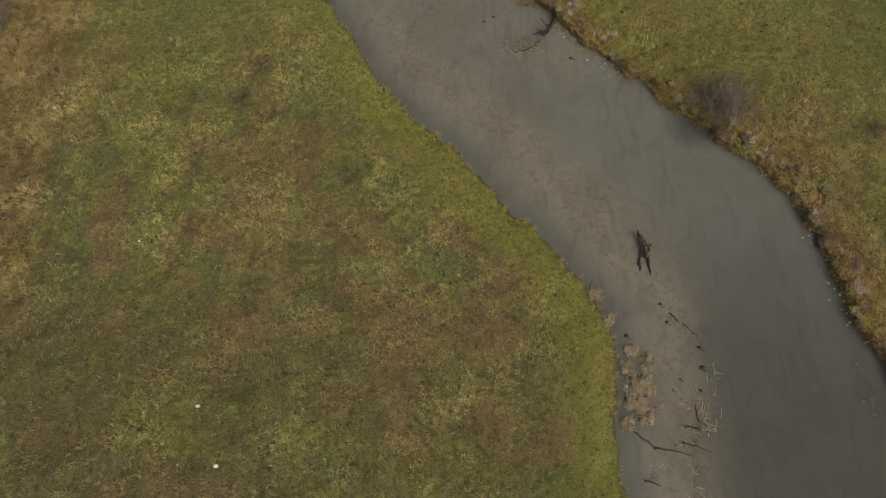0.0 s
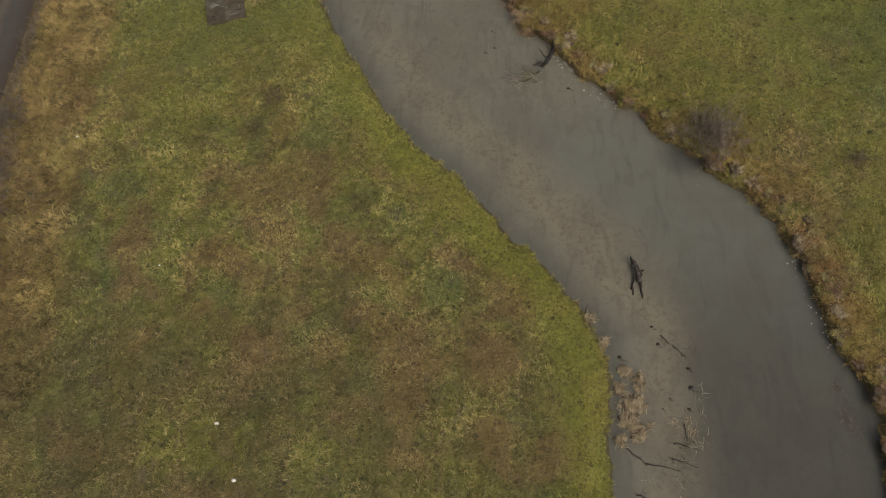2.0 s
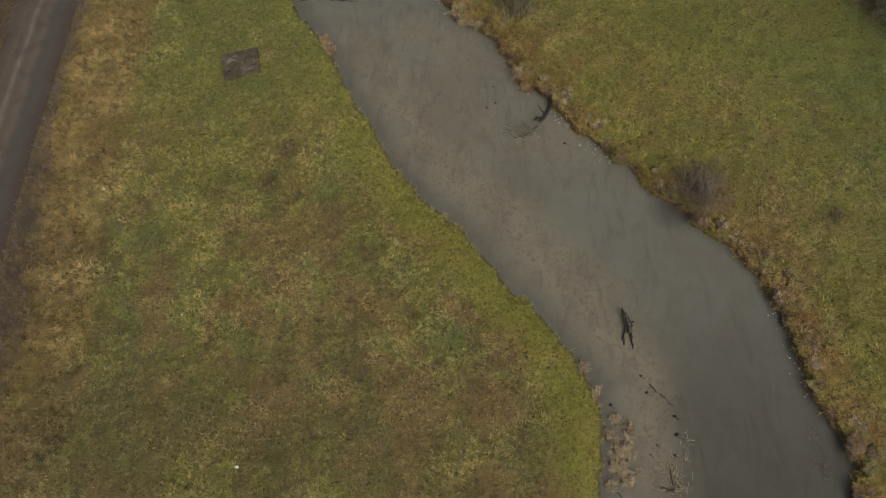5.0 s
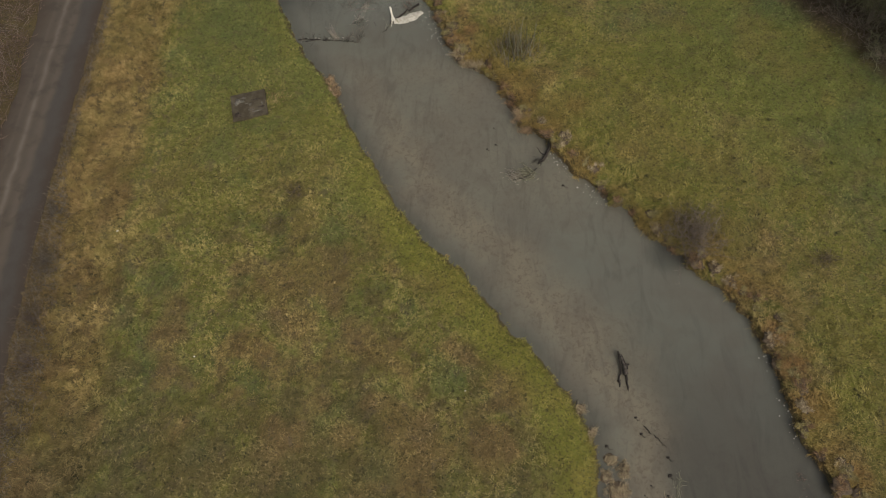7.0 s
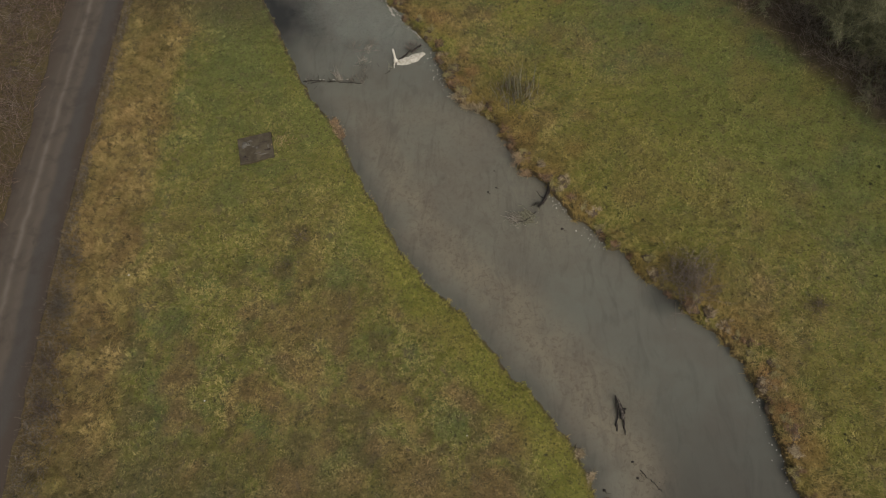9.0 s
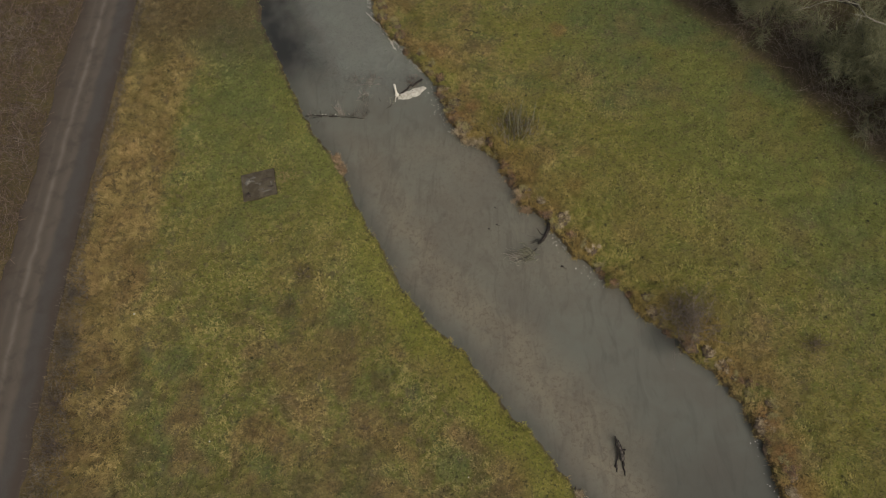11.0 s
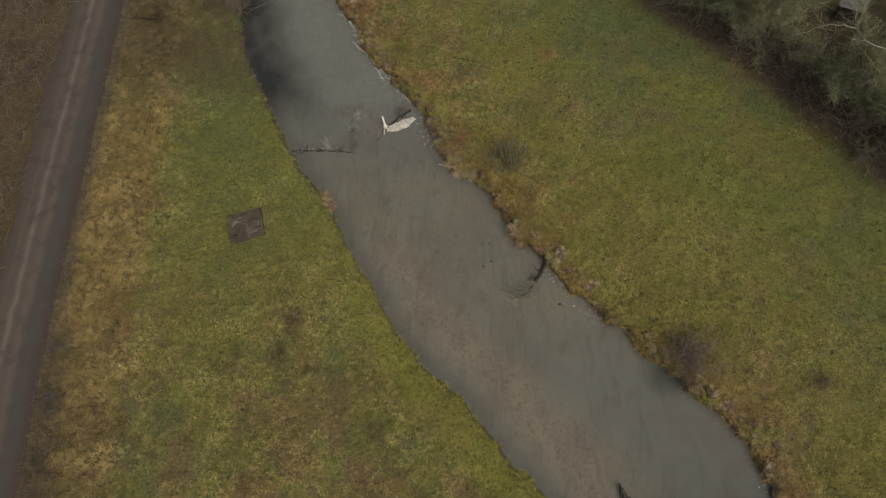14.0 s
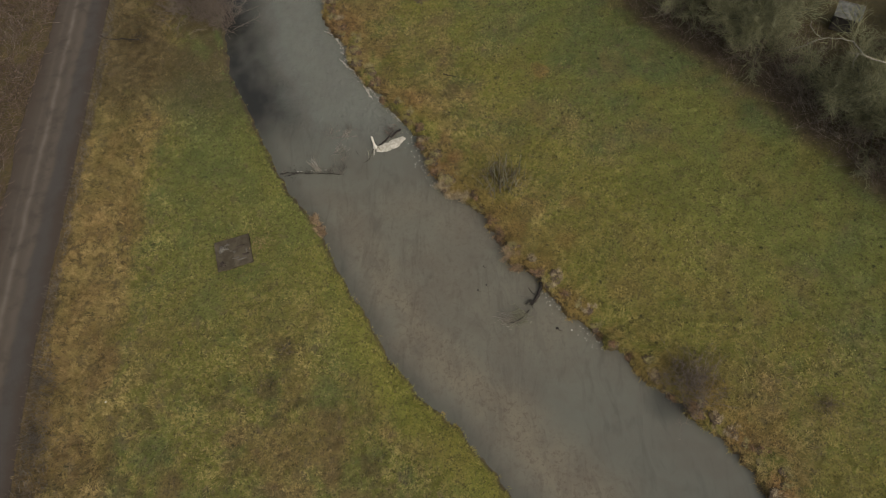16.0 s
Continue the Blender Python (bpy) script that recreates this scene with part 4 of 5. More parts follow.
# the weir: a sunken log with stakes and caught twigs
weir = thing("weir_log", (-10.3, 40.75, WATER_Z), "low dark log weir with caught twigs in the river", "weir")
rod("log", [(-2.65, 0.08, 0.0), (-1.8, 0.14, 0.03), (-0.9, 0.05, -0.02)], 0.05, 0.035, M_WET, weir, 401, count=12, wobble=0.03)
rod("log", [(-0.7, -0.02, -0.01), (0.2, -0.08, 0.04), (1.1, -0.2, 0.0)], 0.045, 0.03, M_WET, weir, 403, count=12, wobble=0.03)
rod("log", [(1.0, -0.12, 0.0), (1.7, -0.26, 0.03), (2.3, -0.36, -0.01)], 0.035, 0.025, M_WET, weir, 404, count=9, wobble=0.03)
for i, (px, py) in enumerate([(-2.2, 0.1), (-0.6, 0.0), (0.5, 0.05), (1.3, -0.1), (2.1, -0.25), (2.25, 0.3), (2.2, 0.9), (2.0, 1.5)]):
    spray("caught_twigs", (px, py, 0.03), (0.1, 0.35, 0.15), 16, (0.15, 0.5), 0.013, M_WET if i % 2 else M_TWIG_GREY, weir, 4300 + i, 0.14, 0.6)
rod("side_log", [(-2.3, -0.12, 0.0), (-0.9, 0.05, 0.04)], 0.04, 0.025, M_WET, weir, 402)
for i, px in enumerate((-2.5, -1.7, -1.2, -0.4, 0.3, 0.8, 1.4, 2.0, 2.4)):
    rod("stake", [(px, 0.03 * (i % 3), -0.3), (px + 0.03, 0.05, 0.06 + 0.04 * (i % 4))], 0.03, 0.02, M_WET, weir, 410 + i, count=4)
spray("sheaf", (0.35, 0.1, 0.05), (-0.55, 0.7, 0.5), 40, (0.5, 1.3), 0.012, M_PALETWIG, weir, 421, 0.12, 0.22)
spray("brush", (1.6, 0.05, 0.05), (0.1, 0.5, 0.5), 26, (0.3, 0.8), 0.01, M_TWIG_GREY, weir, 422, 0.25, 0.4)
spray("brush", (-1.6, 0.0, 0.05), (0.3, 0.2, 0.3), 26, (0.2, 0.5), 0.012, M_WET, weir, 423, 0.35, 0.5)
for i, (px, r) in enumerate([(-1.9, 0.1), (-1.3, 0.13), (-1.0, 0.1), (0.5, 0.1), (0.9, 0.12), (-0.2, 0.08)]):
    lump("foam_fleck", (r * 0.9, r * 0.5), 430 + i, M_FOAM, weir, 0.35, (px, 0.18, 0.02), "white foam fleck", 0.5, 2)

brush = thing("drowned_brushwood", (-8.2, 43.3, WATER_Z), "tangle of pale twigs drowned in the riffle", "brushwood")
rod("branch", [(-0.6, -0.9, 0.0), (-0.1, 0.2, 0.03), (0.5, 0.9, 0.0)], 0.04, 0.02, M_GREYWOOD, brush, 441)
rod("branch", [(-0.9, 0.5, 0.0), (0.3, 0.6, 0.03), (1.2, 0.55, 0.0)], 0.05, 0.03, M_GREYWOOD, brush, 442)
for i, (px, py) in enumerate([(-0.9, 1.0), (0.2, 0.8), (0.6, 1.2), (0.0, -0.6)]):
    spray("brush", (px, py, 0.0), (0.1, 0.3, 0.12), 60, (0.2, 0.7), 0.013, M_PALETWIG if i % 2 else M_TWIG_GREY, brush, 450 + i, 0.25, 0.6, -0.05)

bough = thing("sunken_bough", (-6.1, 41.9, WATER_Z), "dark curved branch lying in the water", "branch")
rod("branch", [(-1.0, 0.6, -0.02), (-0.45, -0.55, -0.02), (0.1, -0.3, 0.02), (0.4, 0.7, 0.03)], 0.028, 0.018, M_WET, bough, 461, count=12)
spray("brush", (0.2, 0.2, 0.02), (0.2, 0.4, 0.1), 20, (0.2, 0.6), 0.01, M_WEED, bough, 462, 0.2, 0.5)

post = thing("bleached_stump", (-5.62, 42.75, WATER_Z - 0.3), "white bleached broken stump standing in the river", "stump")
rod("stem", [(0, 0, 0), (-0.02, 0.08, 0.6), (-0.1, 0.2, 1.35)], 0.11, 0.07, M_PALE, post, 471, wobble=0.01)
lump("root_knob", (0.2, 0.17), 472, M_PALE, post, 0.8, (0.02, -0.04, 0.32), rough=0.5)
rod("side_root", [(0.05, -0.1, 0.3), (-0.1, -0.4, 0.36), (-0.05, -0.75, 0.3)], 0.06, 0.03, M_PALE, post, 473, wobble=0.02)
rod("side_root", [(0.1, 0.0, 0.3), (0.35, -0.2, 0.36), (0.5, -0.45, 0.3)], 0.05, 0.02, M_WEED, post, 474, wobble=0.02)

trunk = thing("fallen_log", (-4.4, 43.6, WATER_Z), "dark fallen trunk lying from the bank into the river", "log")
rod("trunk", [(-0.95, -0.72, -0.02), (0.0, -0.08, 0.06), (0.8, 0.55, 0.2)], 0.06, 0.08, M_WET, trunk, 481, count=14, wobble=0.05)
spray("brush", (0.1, 0.25, 0.1), (-0.4, 0.4, 0.2), 70, (0.3, 0.8), 0.013, M_TWIG_PURPLE, trunk, 482, 0.35, 0.4)


def foam_sheet(name, line, wide, seed, place, label, mat):
    """A thin raised sheet of foam with a ragged edge along a line."""
    g = np.random.default_rng(seed)
    ns, nc = 26, 11
    path = rod_path([(*p, 0) for p in line], ns, g, 0.0)
    d = np.gradient(path, axis=0)
    d /= np.linalg.norm(d, axis=1, keepdims=True)
    side = np.stack([-d[:, 1], d[:, 0], 0 * d[:, 0]], 1)
    s = np.linspace(0, 1, ns)
    half = wide * np.sin(np.pi * np.clip(s, 0.05, 0.95)) ** 0.45 * (0.35 + 1.15 * fractal(s * 9, s * 0 + seed, 1.1, seed))
    c = np.linspace(-1, 1, nc)
    v = path[:, None] + side[:, None] * (c[None, :] * half[:, None])[..., None]
    v[..., :2] += (fractal(v[..., 0] + 7, v[..., 1], 0.22, seed + 2)[..., None] - 0.5) * 0.22
    v[..., 2] = 0.05 * (1 - c[None, :] ** 2) * (0.5 + fractal(v[..., 0] * 1.0, v[..., 1], 0.2, seed)) - 0.012
    k = (np.arange(ns - 1)[:, None] * nc + np.arange(nc - 1)[None, :]).ravel()
    ob = new(name, mesh_from(name, v.reshape(-1, 3), np.stack([k, k + 1, k + nc + 1, k + nc], 1), mat, smooth=True))
    ob.matrix_basis = pose(*place)
    return tagged(ob, label, "foam")


foam_sheet("foam_raft", [(-1.15, -0.38), (-0.45, -0.22), (0.3, 0.12), (1.05, 0.62)], 0.46, 5, (-4.35, 42.85, WATER_Z + 0.005), "cream foam raft caught against a fallen trunk", M_RAFT)

for i, line in enumerate([[(-10.2, 55.2), (-9.4, 54.6), (-8.95, 53.9), (-8.7, 53.2)], [(-8.75, 52.0), (-8.2, 51.2), (-7.5, 50.55), (-7.0, 49.95)], [(-6.65, 48.9), (-6.3, 48.2), (-5.9, 47.4)]]):
    mid = np.mean(line, 0)
    foam_sheet("foam_streak", [tuple(np.array(p) - mid) for p in line], 0.085, 11 + i, (mid[0], mid[1], WATER_Z + 0.005), "white streak of foam along the bank's edge", M_FOAM)

# foam flecks along the right bank: one mesh of small blobs
g = np.random.default_rng(91)
pieces = []
for zone_y, count, reach in ((np.array([45.0, 57.5]), 900, 0.4), (np.array([38.5, 44.0]), 170, 0.9), (np.array([25.5, 29.8]), 100, 1.0), (np.array([10.0, 16.0]), 50, 0.5)):
    yy = g.uniform(zone_y[0], zone_y[1], count)
    order = np.argsort(RIGHT[:, 1])
    xx = np.interp(yy, RIGHT[order, 1], RIGHT[order, 0]) - np.abs(g.normal(0, reach * 0.5, count)) - 0.02
    r = 0.012 + 0.05 * g.uniform(0, 1, count) ** 2.5
    r = r * (1.0 if zone_y[0] > 30 else 0.95)
    turn = np.arange(6) * np.pi / 3
    rim = np.stack([xx[:, None] + np.cos(turn) * r[:, None] * g.uniform(0.6, 1.6, (count, 6)), yy[:, None] + np.sin(turn) * r[:, None] * g.uniform(0.6, 1.8, (count, 6)), np.full((count, 6), WATER_Z - 0.005)], -1)
    top = np.stack([xx, yy, WATER_Z + 0.6 * r], -1)[:, None]
    v = np.concatenate([rim, top], 1).reshape(-1, 3)
    k = np.arange(count)[:, None] * 7
    j = np.arange(6)[None, :]
    pieces.append((v, np.stack([k + j, k + (j + 1) % 6, k + 6 + 0 * j], -1).reshape(-1, 3)))
v, f = merged(pieces)
tagged(new("foam_flecks", mesh_from("foam_flecks", v, f, M_FOAM)), "white foam flecks along the river bank", "foam", kind="stuff")

# fallen snag on the right bank with a raft of weed
snag = thing("fallen_snag", (5.6, 29.8, WATER_Z), "dark curved snag fallen from the bank into the water", "log")
rod("trunk", [(0.45, 0.95, 0.35), (0.35, 0.3, 0.16), (0.1, -0.25, 0.08), (-0.4, -0.8, -0.03)], 0.13, 0.09, M_WET, snag, 501, count=12)
rod("limb", [(0.1, -0.2, 0.1), (-0.3, 0.0, 0.25), (-0.5, 0.25, 0.4)], 0.04, 0.02, M_WET, snag, 502)
spray("brush", (-0.3, -0.6, 0.05), (-0.5, -0.4, 0.15), 30, (0.3, 0.8), 0.012, M_WET, snag, 503, 0.15, 0.45)
raft = thing("weed_raft", (4.15, 28.1, WATER_Z), "raft of pale weed and twigs on the water", "weed")
rod("branch", [(0.9, 0.5, 0.02), (0.2, -0.2, 0.03), (-0.7, -0.4, 0.0)], 0.035, 0.02, M_WET, raft, 511)
spray("weed", (0.35, 0.1, 0.02), (-0.8, -0.1, 0.03), 150, (0.2, 0.6), 0.017, M_WEED, raft, 512, 0.3, 0.4, -0.02)
spray("straw", (-0.4, -0.15, 0.02), (-0.8, 0.3, 0.05), 90, (0.3, 0.9), 0.013, M_PALETWIG, raft, 513, 0.25, 0.3, -0.02)

# dead wood standing in the middle of the river
dead = thing("deadwood", (9.4, 14.6, WATER_Z), "dark broken deadwood sticking out of the river", "deadwood")
rod("trunk", [(-0.13, 0.98, 0.3), (0.02, 0.55, 0.28), (0.18, 0.1, 0.2), (0.26, -0.4, 0.1)], 0.04, 0.15, M_DEAD, dead, 521, count=12)
rod("splinter", [(-0.12, 0.9, 0.25), (-0.06, 0.3, 0.2), (-0.02, -0.2, 0.1), (-0.2, -0.75, 0.05), (-0.17, -1.1, 0.0)], 0.05, 0.05, M_WET, dead, 523, count=12)
rod("splinter", [(0.05, 0.75, 0.3), (0.2, 0.3, 0.28), (0.34, -0.1, 0.2)], 0.03, 0.06, M_WET, dead, 526, count=8)
rod("limb", [(0.26, -0.3, 0.12), (0.26, -0.8, 0.06), (0.3, -1.2, 0.02), (0.3, -1.8, -0.03)], 0.07, 0.02, M_WET, dead, 522, count=10)
rod("limb", [(0.2, 0.1, 0.2), (0.36, 0.2, 0.25), (0.42, 0.15, 0.3)], 0.08, 0.06, M_WET, dead, 524, count=6)
lump("knot", (0.1, 0.1), 525, M_WET, dead, 0.9, (-0.18, -0.75, 0.04), cuts=2)

# sticks and stubs in the shallows
STUBS = [(9.96, 11.76, 0.09), (10.16, 10.84, 0.1), (11.49, 9.59, 0.1), (11.47, 8.64, 0.13), (11.23, 7.6, 0.07), (10.4, 8.1, 0.05), (10.0, 7.6, 0.05), (1.7, 30.26, 0.07), (2.29, 30.62, 0.07), (2.17, 32.05, 0.06), (6.78, 27.21, 0.1), (8.2, 10.15, 0.11)]
for i, (x, y, r) in enumerate(STUBS):
    st = thing("water_stub", (x, y, WATER_Z), "dark wet stub sticking out of the shallow water", "stub", "stubs in the shallows")
    lump("knob", (r, r * 0.7), 530 + i, M_WET, st, 1.0, (0, 0, 0.0), rough=0.6, cuts=2)
    rod("twig", [(0, 0, -0.05), (r, -r * 2, 0.1), (r * 3.5, -r * 1.5, -0.02)], 0.018, 0.008, M_WET, st, 550 + i, count=5, sides=5)
STICKS = [((10.35, 11.3), (10.72, 10.85)), ((10.9, 10.8), (11.45, 10.1)), ((8.05, 5.75), (8.95, 4.95)), ((8.9, 5.05), (10.4, 4.75)), ((10.3, 5.95), (11.3, 5.75)), ((10.9, 6.9), (10.95, 5.6)), ((8.3, 3.7), (8.9, 3.45)), ((10.1, 5.3), (11.3, 4.9))]
for i, ((x0, y0), (x1, y1)) in enumerate(STICKS):
    st = thing("floating_stick", ((x0 + x1) / 2, (y0 + y1) / 2, WATER_Z), "thin dark stick lying in the shallow water", "stick", "sticks in the shallows")
    hx, hy = (x1 - x0) / 2, (y1 - y0) / 2
    rod("stem", [(-hx, -hy, 0.02), (0.0, 0.03, 0.03), (hx, hy, 0.0)], 0.032, 0.016, M_WET, st, 570 + i, sides=6, wobble=0.03)
    spray("brush", (0, 0, 0.02), (hx, hy, 0.1), 9, (0.12, 0.4), 0.008, M_WET, st, 590 + i, 0.15, 0.6)

# strands of weed in the shallows
for i, (x, y, n, lx, ly) in enumerate([(11.15, 6.5, 60, 0.15, 0.4), (11.75, 7.4, 34, 0.12, 0.9), (11.95, 8.4, 14, 0.06, 0.4), (10.5, 6.95, 22, 0.12, 0.25), (10.85, 5.9, 46, 0.4, 0.1), (10.5, 4.2, 26, 0.15, 0.25), (10.35, 3.3, 20, 0.12, 0.2), (10.4, 5.2, 30, 0.3, 0.12), (9.2, 4.4, 16, 0.3, 0.2)]):
    wd = thing("water_weed", (x, y, WATER_Z), "strands of pale green weed at the surface", "weed", "weed in the shallows")
    gg = np.random.default_rng(610 + i)
    b = gg.normal(0, 1, (n, 3)) * [lx, ly, 0] + [0, 0, 0.005]
    p = grow(b, gg.normal(0, 0.4, (n, 3)) * [1, 1, 0.05] + [0.1 * lx, 1.2 * ly, 0.02], gg.uniform(0.15, 0.5, n), 5, 0.3, 0, gg)
    p[..., 2] = np.clip(p[..., 2], -0.005, 0.05)
    v, f = tubes(p, np.linspace(1, 0.5, 5)[None, :] * 0.013 * gg.uniform(0.6, 1.4, n)[:, None])
    tagged(part("frond", mesh_from("frond", v, f, M_WEED if i % 3 else M_REEDPALE), M_WEED, wd), kind="stuff")


M_REEDRED = twigs_of("reddish_reed", (0.13, 0.08, 0.042), (0.5, 0.36, 0.21))


# dead reeds at the water's edge
def reed_clump(x, y, rx, ry, count, seed, label, mat, long=(0.2, 0.55), wide=(0.011, 0.024), tufts=14, name="reed_clump", group="dead reeds at the water's edge"):
    """A stool of brown thatch with tufts of dead blades."""
    count = int(count * 3.0)
    g = np.random.default_rng(seed)
    z = max(level(x, y), WATER_Z - 0.02)
    ob = thing(name, (x, y, z), label, "reeds" if name == "reed_clump" else "grass", group)
    if count > 120:
        lump("root_mat", (rx * 0.85, ry * 0.85), seed, M_THATCH, ob, 0.25, (0, 0, 0.0), rough=0.6)
    mid = np.stack([g.normal(0, rx * 0.5, tufts), g.normal(0, ry * 0.5, tufts)], 1)
    which = g.integers(0, tufts, count)
    out = g.normal(0, 1, (count, 2)) * [rx * 0.16, ry * 0.16]
    c = mid[which] + out
    az = g.uniform(0, 2 * np.pi, tufts)[which] + g.normal(0, 0.9, count)
    v, f = blades(c[:, 0], c[:, 1], g.uniform(0.0, 0.12, count), g.uniform(*long, count), g.uniform(*wide, count), g.uniform(0.15, 1.2, count), az, 0.6)
    tagged(part("thatch", mesh_from("thatch", v, f, mat), mat, ob), kind="stuff")
    return ob


TANREED = "clump of pale tan dead reeds at the river's edge"
for i, (x, y, rx, ry, n) in enumerate([(8.35, 9.45, 0.45, 0.35, 150), (9.0, 8.85, 0.35, 0.5, 130), (8.6, 7.9, 0.6, 0.5, 220), (8.35, 7.1, 0.6, 0.5, 230), (8.75, 6.55, 0.45, 0.5, 170), (7.85, 6.1, 0.35, 0.35, 110), (8.05, 8.5, 0.35, 0.4, 90)]):
    reed_clump(x, y, rx, ry, n, 700 + i, TANREED, M_REEDPALE, (0.12, 0.34))
reed_clump(0.3, 38.1, 0.8, 0.55, 460, 721, "pale tan dead reeds overhanging the river", M_REEDPALE, (0.3, 0.65))
reed_clump(-0.35, 38.55, 0.5, 0.45, 240, 725, "pale tan dead reeds overhanging the river", M_REEDPALE, (0.3, 0.6))
reed_clump(1.1, 37.65, 0.5, 0.4, 240, 722, "pale tan dead reeds overhanging the river", M_REEDPALE, (0.3, 0.6))
reed_clump(4.1, 32.55, 0.45, 0.45, 200, 723, "reddish brown dead reeds overhanging the river", M_REEDRED, (0.25, 0.55))
reed_clump(4.5, 31.7, 0.5, 0.3, 110, 724, "reddish brown dead reeds overhanging the river", M_REEDRED)
for i, (x, y) in enumerate([(-10.1, 36.6), (-9.75, 35.9), (-9.4, 35.4)]):
    reed_clump(x, y, 0.34, 0.4, 110, 730 + i, "tan-brown dead stalks at the grassy river edge", M_REEDRED, (0.2, 0.45))
for i, (x, y) in enumerate([(18.4, 8.5), (18.35, 7.4), (18.65, 6.7)]):
    reed_clump(x, y, 0.35, 0.45, 20, 740 + i, "drowned brown reeds in shallow water", M_LITTER, (0.06, 0.2))
reed_clump(7.45, 10.9, 0.3, 0.3, 60, 750, TANREED, M_REEDPALE, (0.2, 0.5))
reed_clump(6.95, 12.2, 0.3, 0.3, 60, 751, TANREED, M_REEDPALE, (0.2, 0.5))
# tussocks on the right bank
g = np.random.default_rng(97)
order = np.argsort(RIGHT[:, 1])
TUSSOCKS = [("rust-brown tussock of dead grass on the bank's edge", M_RUST), ("straw-yellow tussock of long grass on the bank's edge", M_STRAW), ("pale bleached grass tussock on the bank's edge", M_REEDPALE)]
for i in range(84):
    y = 3.5 + i * 0.66 + g.uniform(-0.3, 0.3)
    x = float(np.interp(y, RIGHT[order, 1], RIGHT[order, 0])) + 0.15 + abs(g.normal(0, 0.55))
    label, mat = TUSSOCKS[int(g.choice(3, p=[0.38, 0.44, 0.18]))]
    size = g.uniform(0.28, 0.58)
    reed_clump(x, y, size, size * g.uniform(0.7, 1.2), int(55 * size / 0.3), 900 + i, label, mat, (0.16, 0.36), (0.01, 0.024), 5, "grass_tussock", "tussocks on the river bank")
twig = thing("standing_twig", (6.65, 12.5, WATER_Z - 0.1), "thin dark twig standing at the river's edge", "twig")
rod("stem", [(0, 0, 0), (0.03, 0.05, 0.5), (0.06, 0.12, 1.0)], 0.025, 0.012, M_WET, twig, 761, sides=5)

# fallen branch beside the lane
fallen = thing("fallen_branch", (-27.6, 55.2, level(-27.6, 55.2)), "fallen dark branch lying across the verge beside the lane", "branch")
rod("stem", [(-2.0, 0.5, 0.25), (-1.4, 0.1, 0.2), (0.0, 0.05, 0.15), (1.4, -0.1, 0.1)], 0.03, 0.06, M_WET, fallen, 771, count=12)
spray("brush", (1.2, -0.1, 0.1), (0.5, 0.1, 0.3), 60, (0.3, 0.9), 0.012, M_WET, fallen, 772, 0.3, 0.5)
spray("brush", (-1.8, 0.4, 0.2), (-0.2, 0.5, 0.3), 12, (0.3, 0.8), 0.012, M_GREYWOOD, fallen, 773, 0.1, 0.3)

# small shed in the clearing of the wood
shed = thing("shed", (31.4, 50.7, level(31.4, 50.7)), "small dark boarded shed with a pale sheet roof", "shed", turn=-28)


def box_mesh(name, size, place, tilt=0.0, bevel=0.01):
    bm = bmesh.new()
    bmesh.ops.create_cube(bm, size=1)
    m = Matrix.Translation(place) @ pose(0, 0, 0, tilt, 0, 0) @ Matrix.Diagonal((*size, 1))
    bmesh.ops.transform(bm, matrix=m, verts=bm.verts)
    bmesh.ops.bevel(bm, geom=bm.edges[:], offset=bevel, segments=1, affect="EDGES")
    return bm


part("body", box_mesh("body", (1.6, 1.2, 1.5), (0, 0, 0.75)), M_BOARD, shed)
for k in range(8):
    part("board", box_mesh("board", (0.18, 0.03, 1.45 - 0.02 * (k % 3)), (-0.7 + 0.2 * k, -0.615, 0.75)), M_BOARD, shed)
for k in range(6):
    part("board", box_mesh("board", (0.03, 0.18, 1.45 - 0.02 * (k % 3)), (-0.815, -0.5 + 0.2 * k, 0.75)), M_BOARD, shed)
roof = part("roof", box_mesh("roof", (1.95, 1.55, 0.05), (0, 0, 1.62), 9), M_FELT, shed)
part("batten", box_mesh("batten", (1.95, 0.07, 0.05), (0, 0.72, 1.77), 9), M_GREYWOOD, roof)

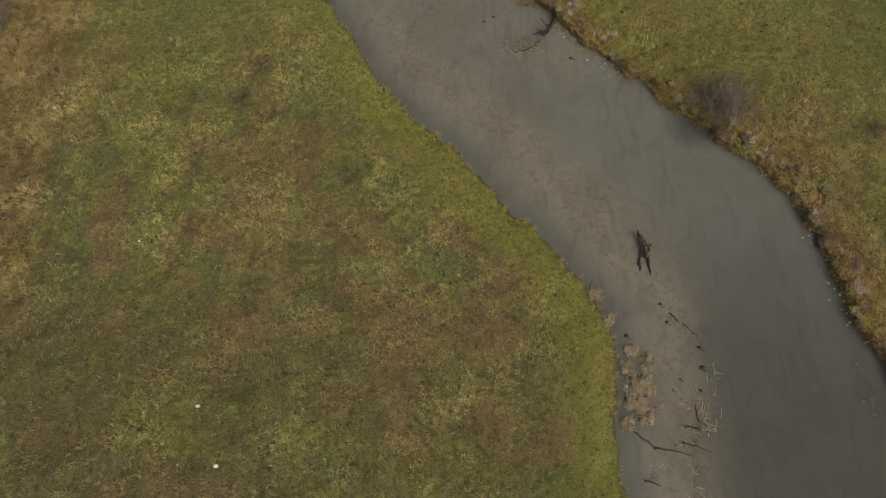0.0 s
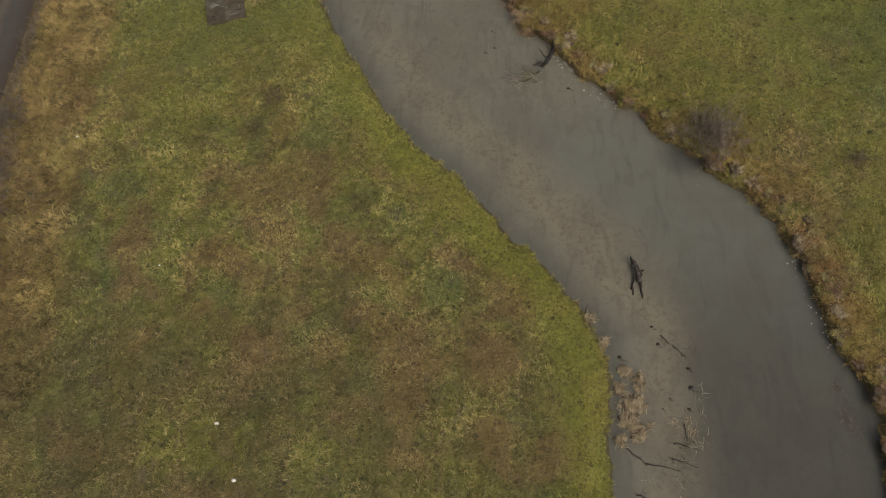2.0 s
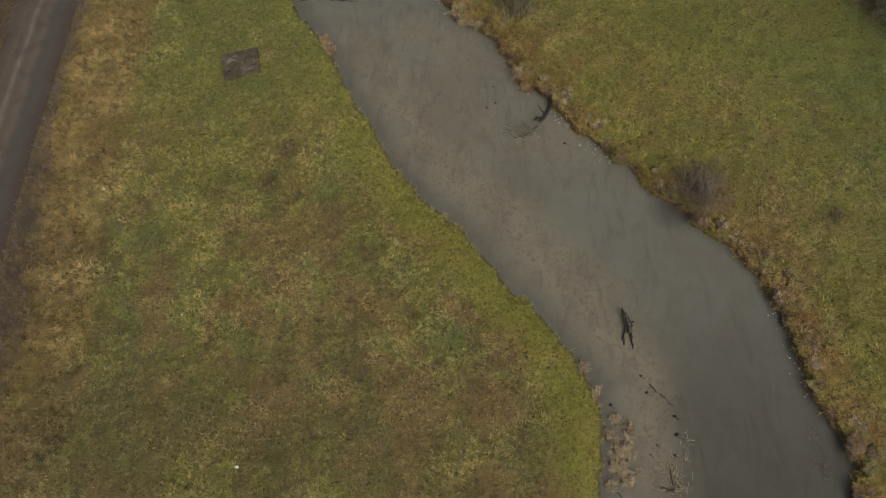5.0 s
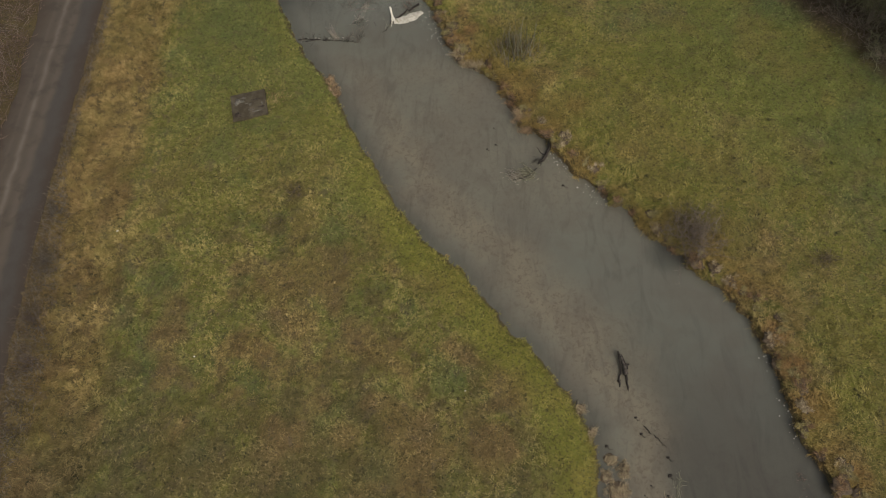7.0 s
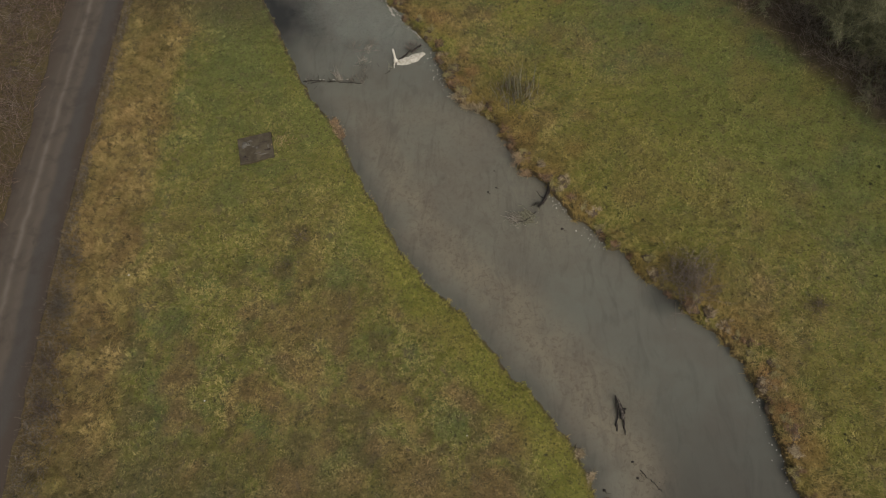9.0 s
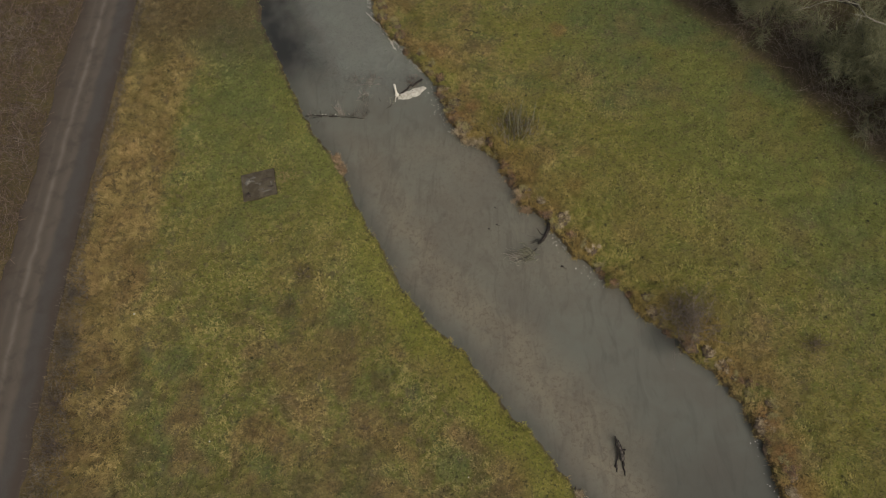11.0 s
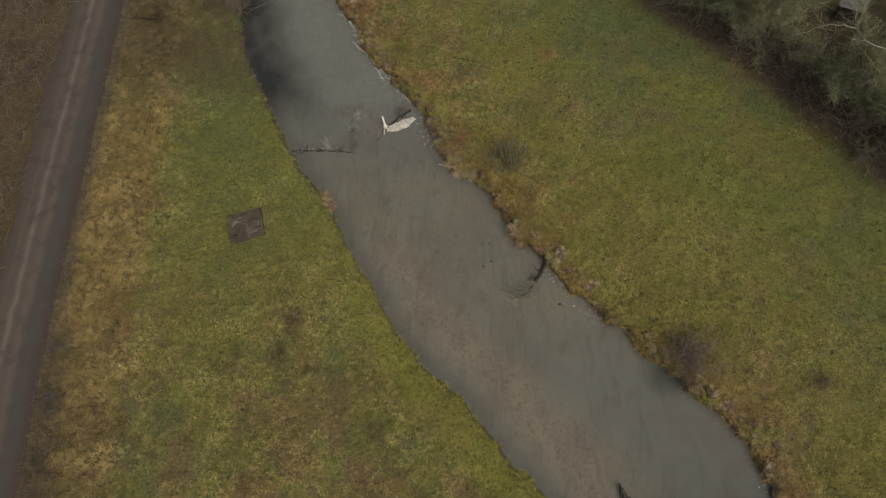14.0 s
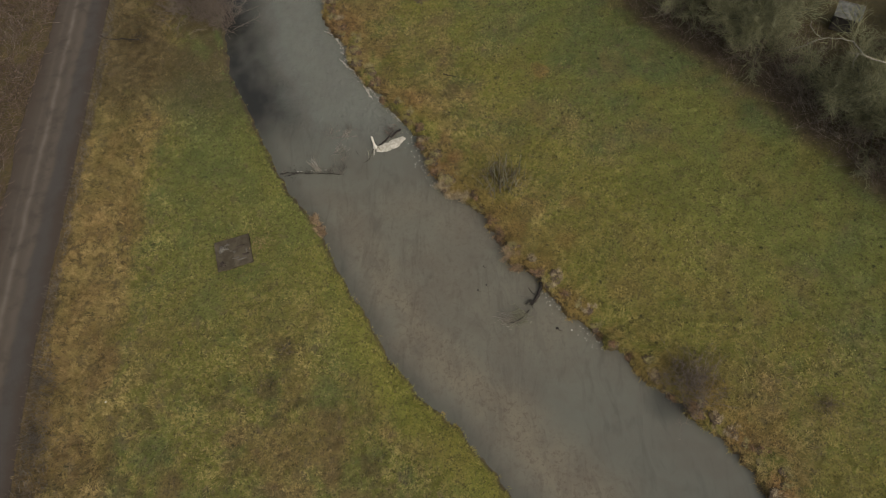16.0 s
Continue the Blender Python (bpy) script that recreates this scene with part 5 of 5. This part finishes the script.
# pale bare limb reaching out over the wood
limb = thing("dead_tree", (29.6, 40.6, level(29.6, 40.6)), "dead tree with pale bare limbs above the wood", "tree")
rod("trunk", [(0, 0, -0.2), (-0.2, 0.05, 3.0), (-0.5, 0.1, 6.0), (-1.5, 0.15, 7.4)], 0.16, 0.05, M_PALELIMB, limb, 801, count=12)
rod("limb", [(-1.5, 0.15, 7.4), (-2.3, 0.4, 7.6), (-2.8, 0.57, 7.7), (-3.1, 1.1, 7.8), (-3.1, 1.8, 7.7)], 0.045, 0.032, M_PALELIMB, limb, 802, "pale bare limb", count=12, wobble=0.04)
rod("limb", [(-3.1, 1.8, 7.7), (-3.9, 2.05, 7.8), (-5.05, 2.3, 7.7), (-6.4, 1.75, 7.6), (-7.3, 1.65, 7.5)], 0.034, 0.014, M_PALELIMB, limb, 803, "pale bare limb", count=14, wobble=0.05)
rod("limb", [(-2.8, 0.6, 7.7), (-3.3, 0.75, 7.8), (-3.95, 0.85, 7.9)], 0.03, 0.014, M_PALELIMB, limb, 804, "pale bare limb", count=8, wobble=0.03)
rod("limb", [(-5.0, 2.3, 7.7), (-5.3, 2.6, 7.8), (-5.5, 3.1, 7.9), (-5.4, 3.6, 8.0)], 0.026, 0.012, M_PALELIMB, limb, 806, "pale bare limb", count=8, wobble=0.03)
rod("limb", [(-3.2, 0.75, 7.8), (-3.6, 0.2, 7.8), (-3.75, -0.2, 7.6)], 0.022, 0.01, M_PALELIMB, limb, 807, "pale bare limb", count=8, wobble=0.03)
spray("brush", (-4.6, 1.9, 7.7), (-0.6, 0.2, 0.2), 40, (0.4, 1.2), 0.012, M_TWIG_OLIVE, limb, 805, 0.9, 0.5)

# stick lying in the far meadow
stick = thing("fallen_stick", (0.53, 48.7, level(0.53, 48.7)), "thin dark stick lying in the meadow grass", "stick")
rod("stem", [(-0.62, 0.24, 0.1), (-0.1, 0.02, 0.12), (0.6, -0.22, 0.08)], 0.04, 0.02, M_WET, stick, 811, sides=6)
spray("brush", (0.2, -0.1, 0.1), (0.6, -0.1, 0.2), 8, (0.2, 0.4), 0.012, M_WET, stick, 812, 0.1, 0.4)
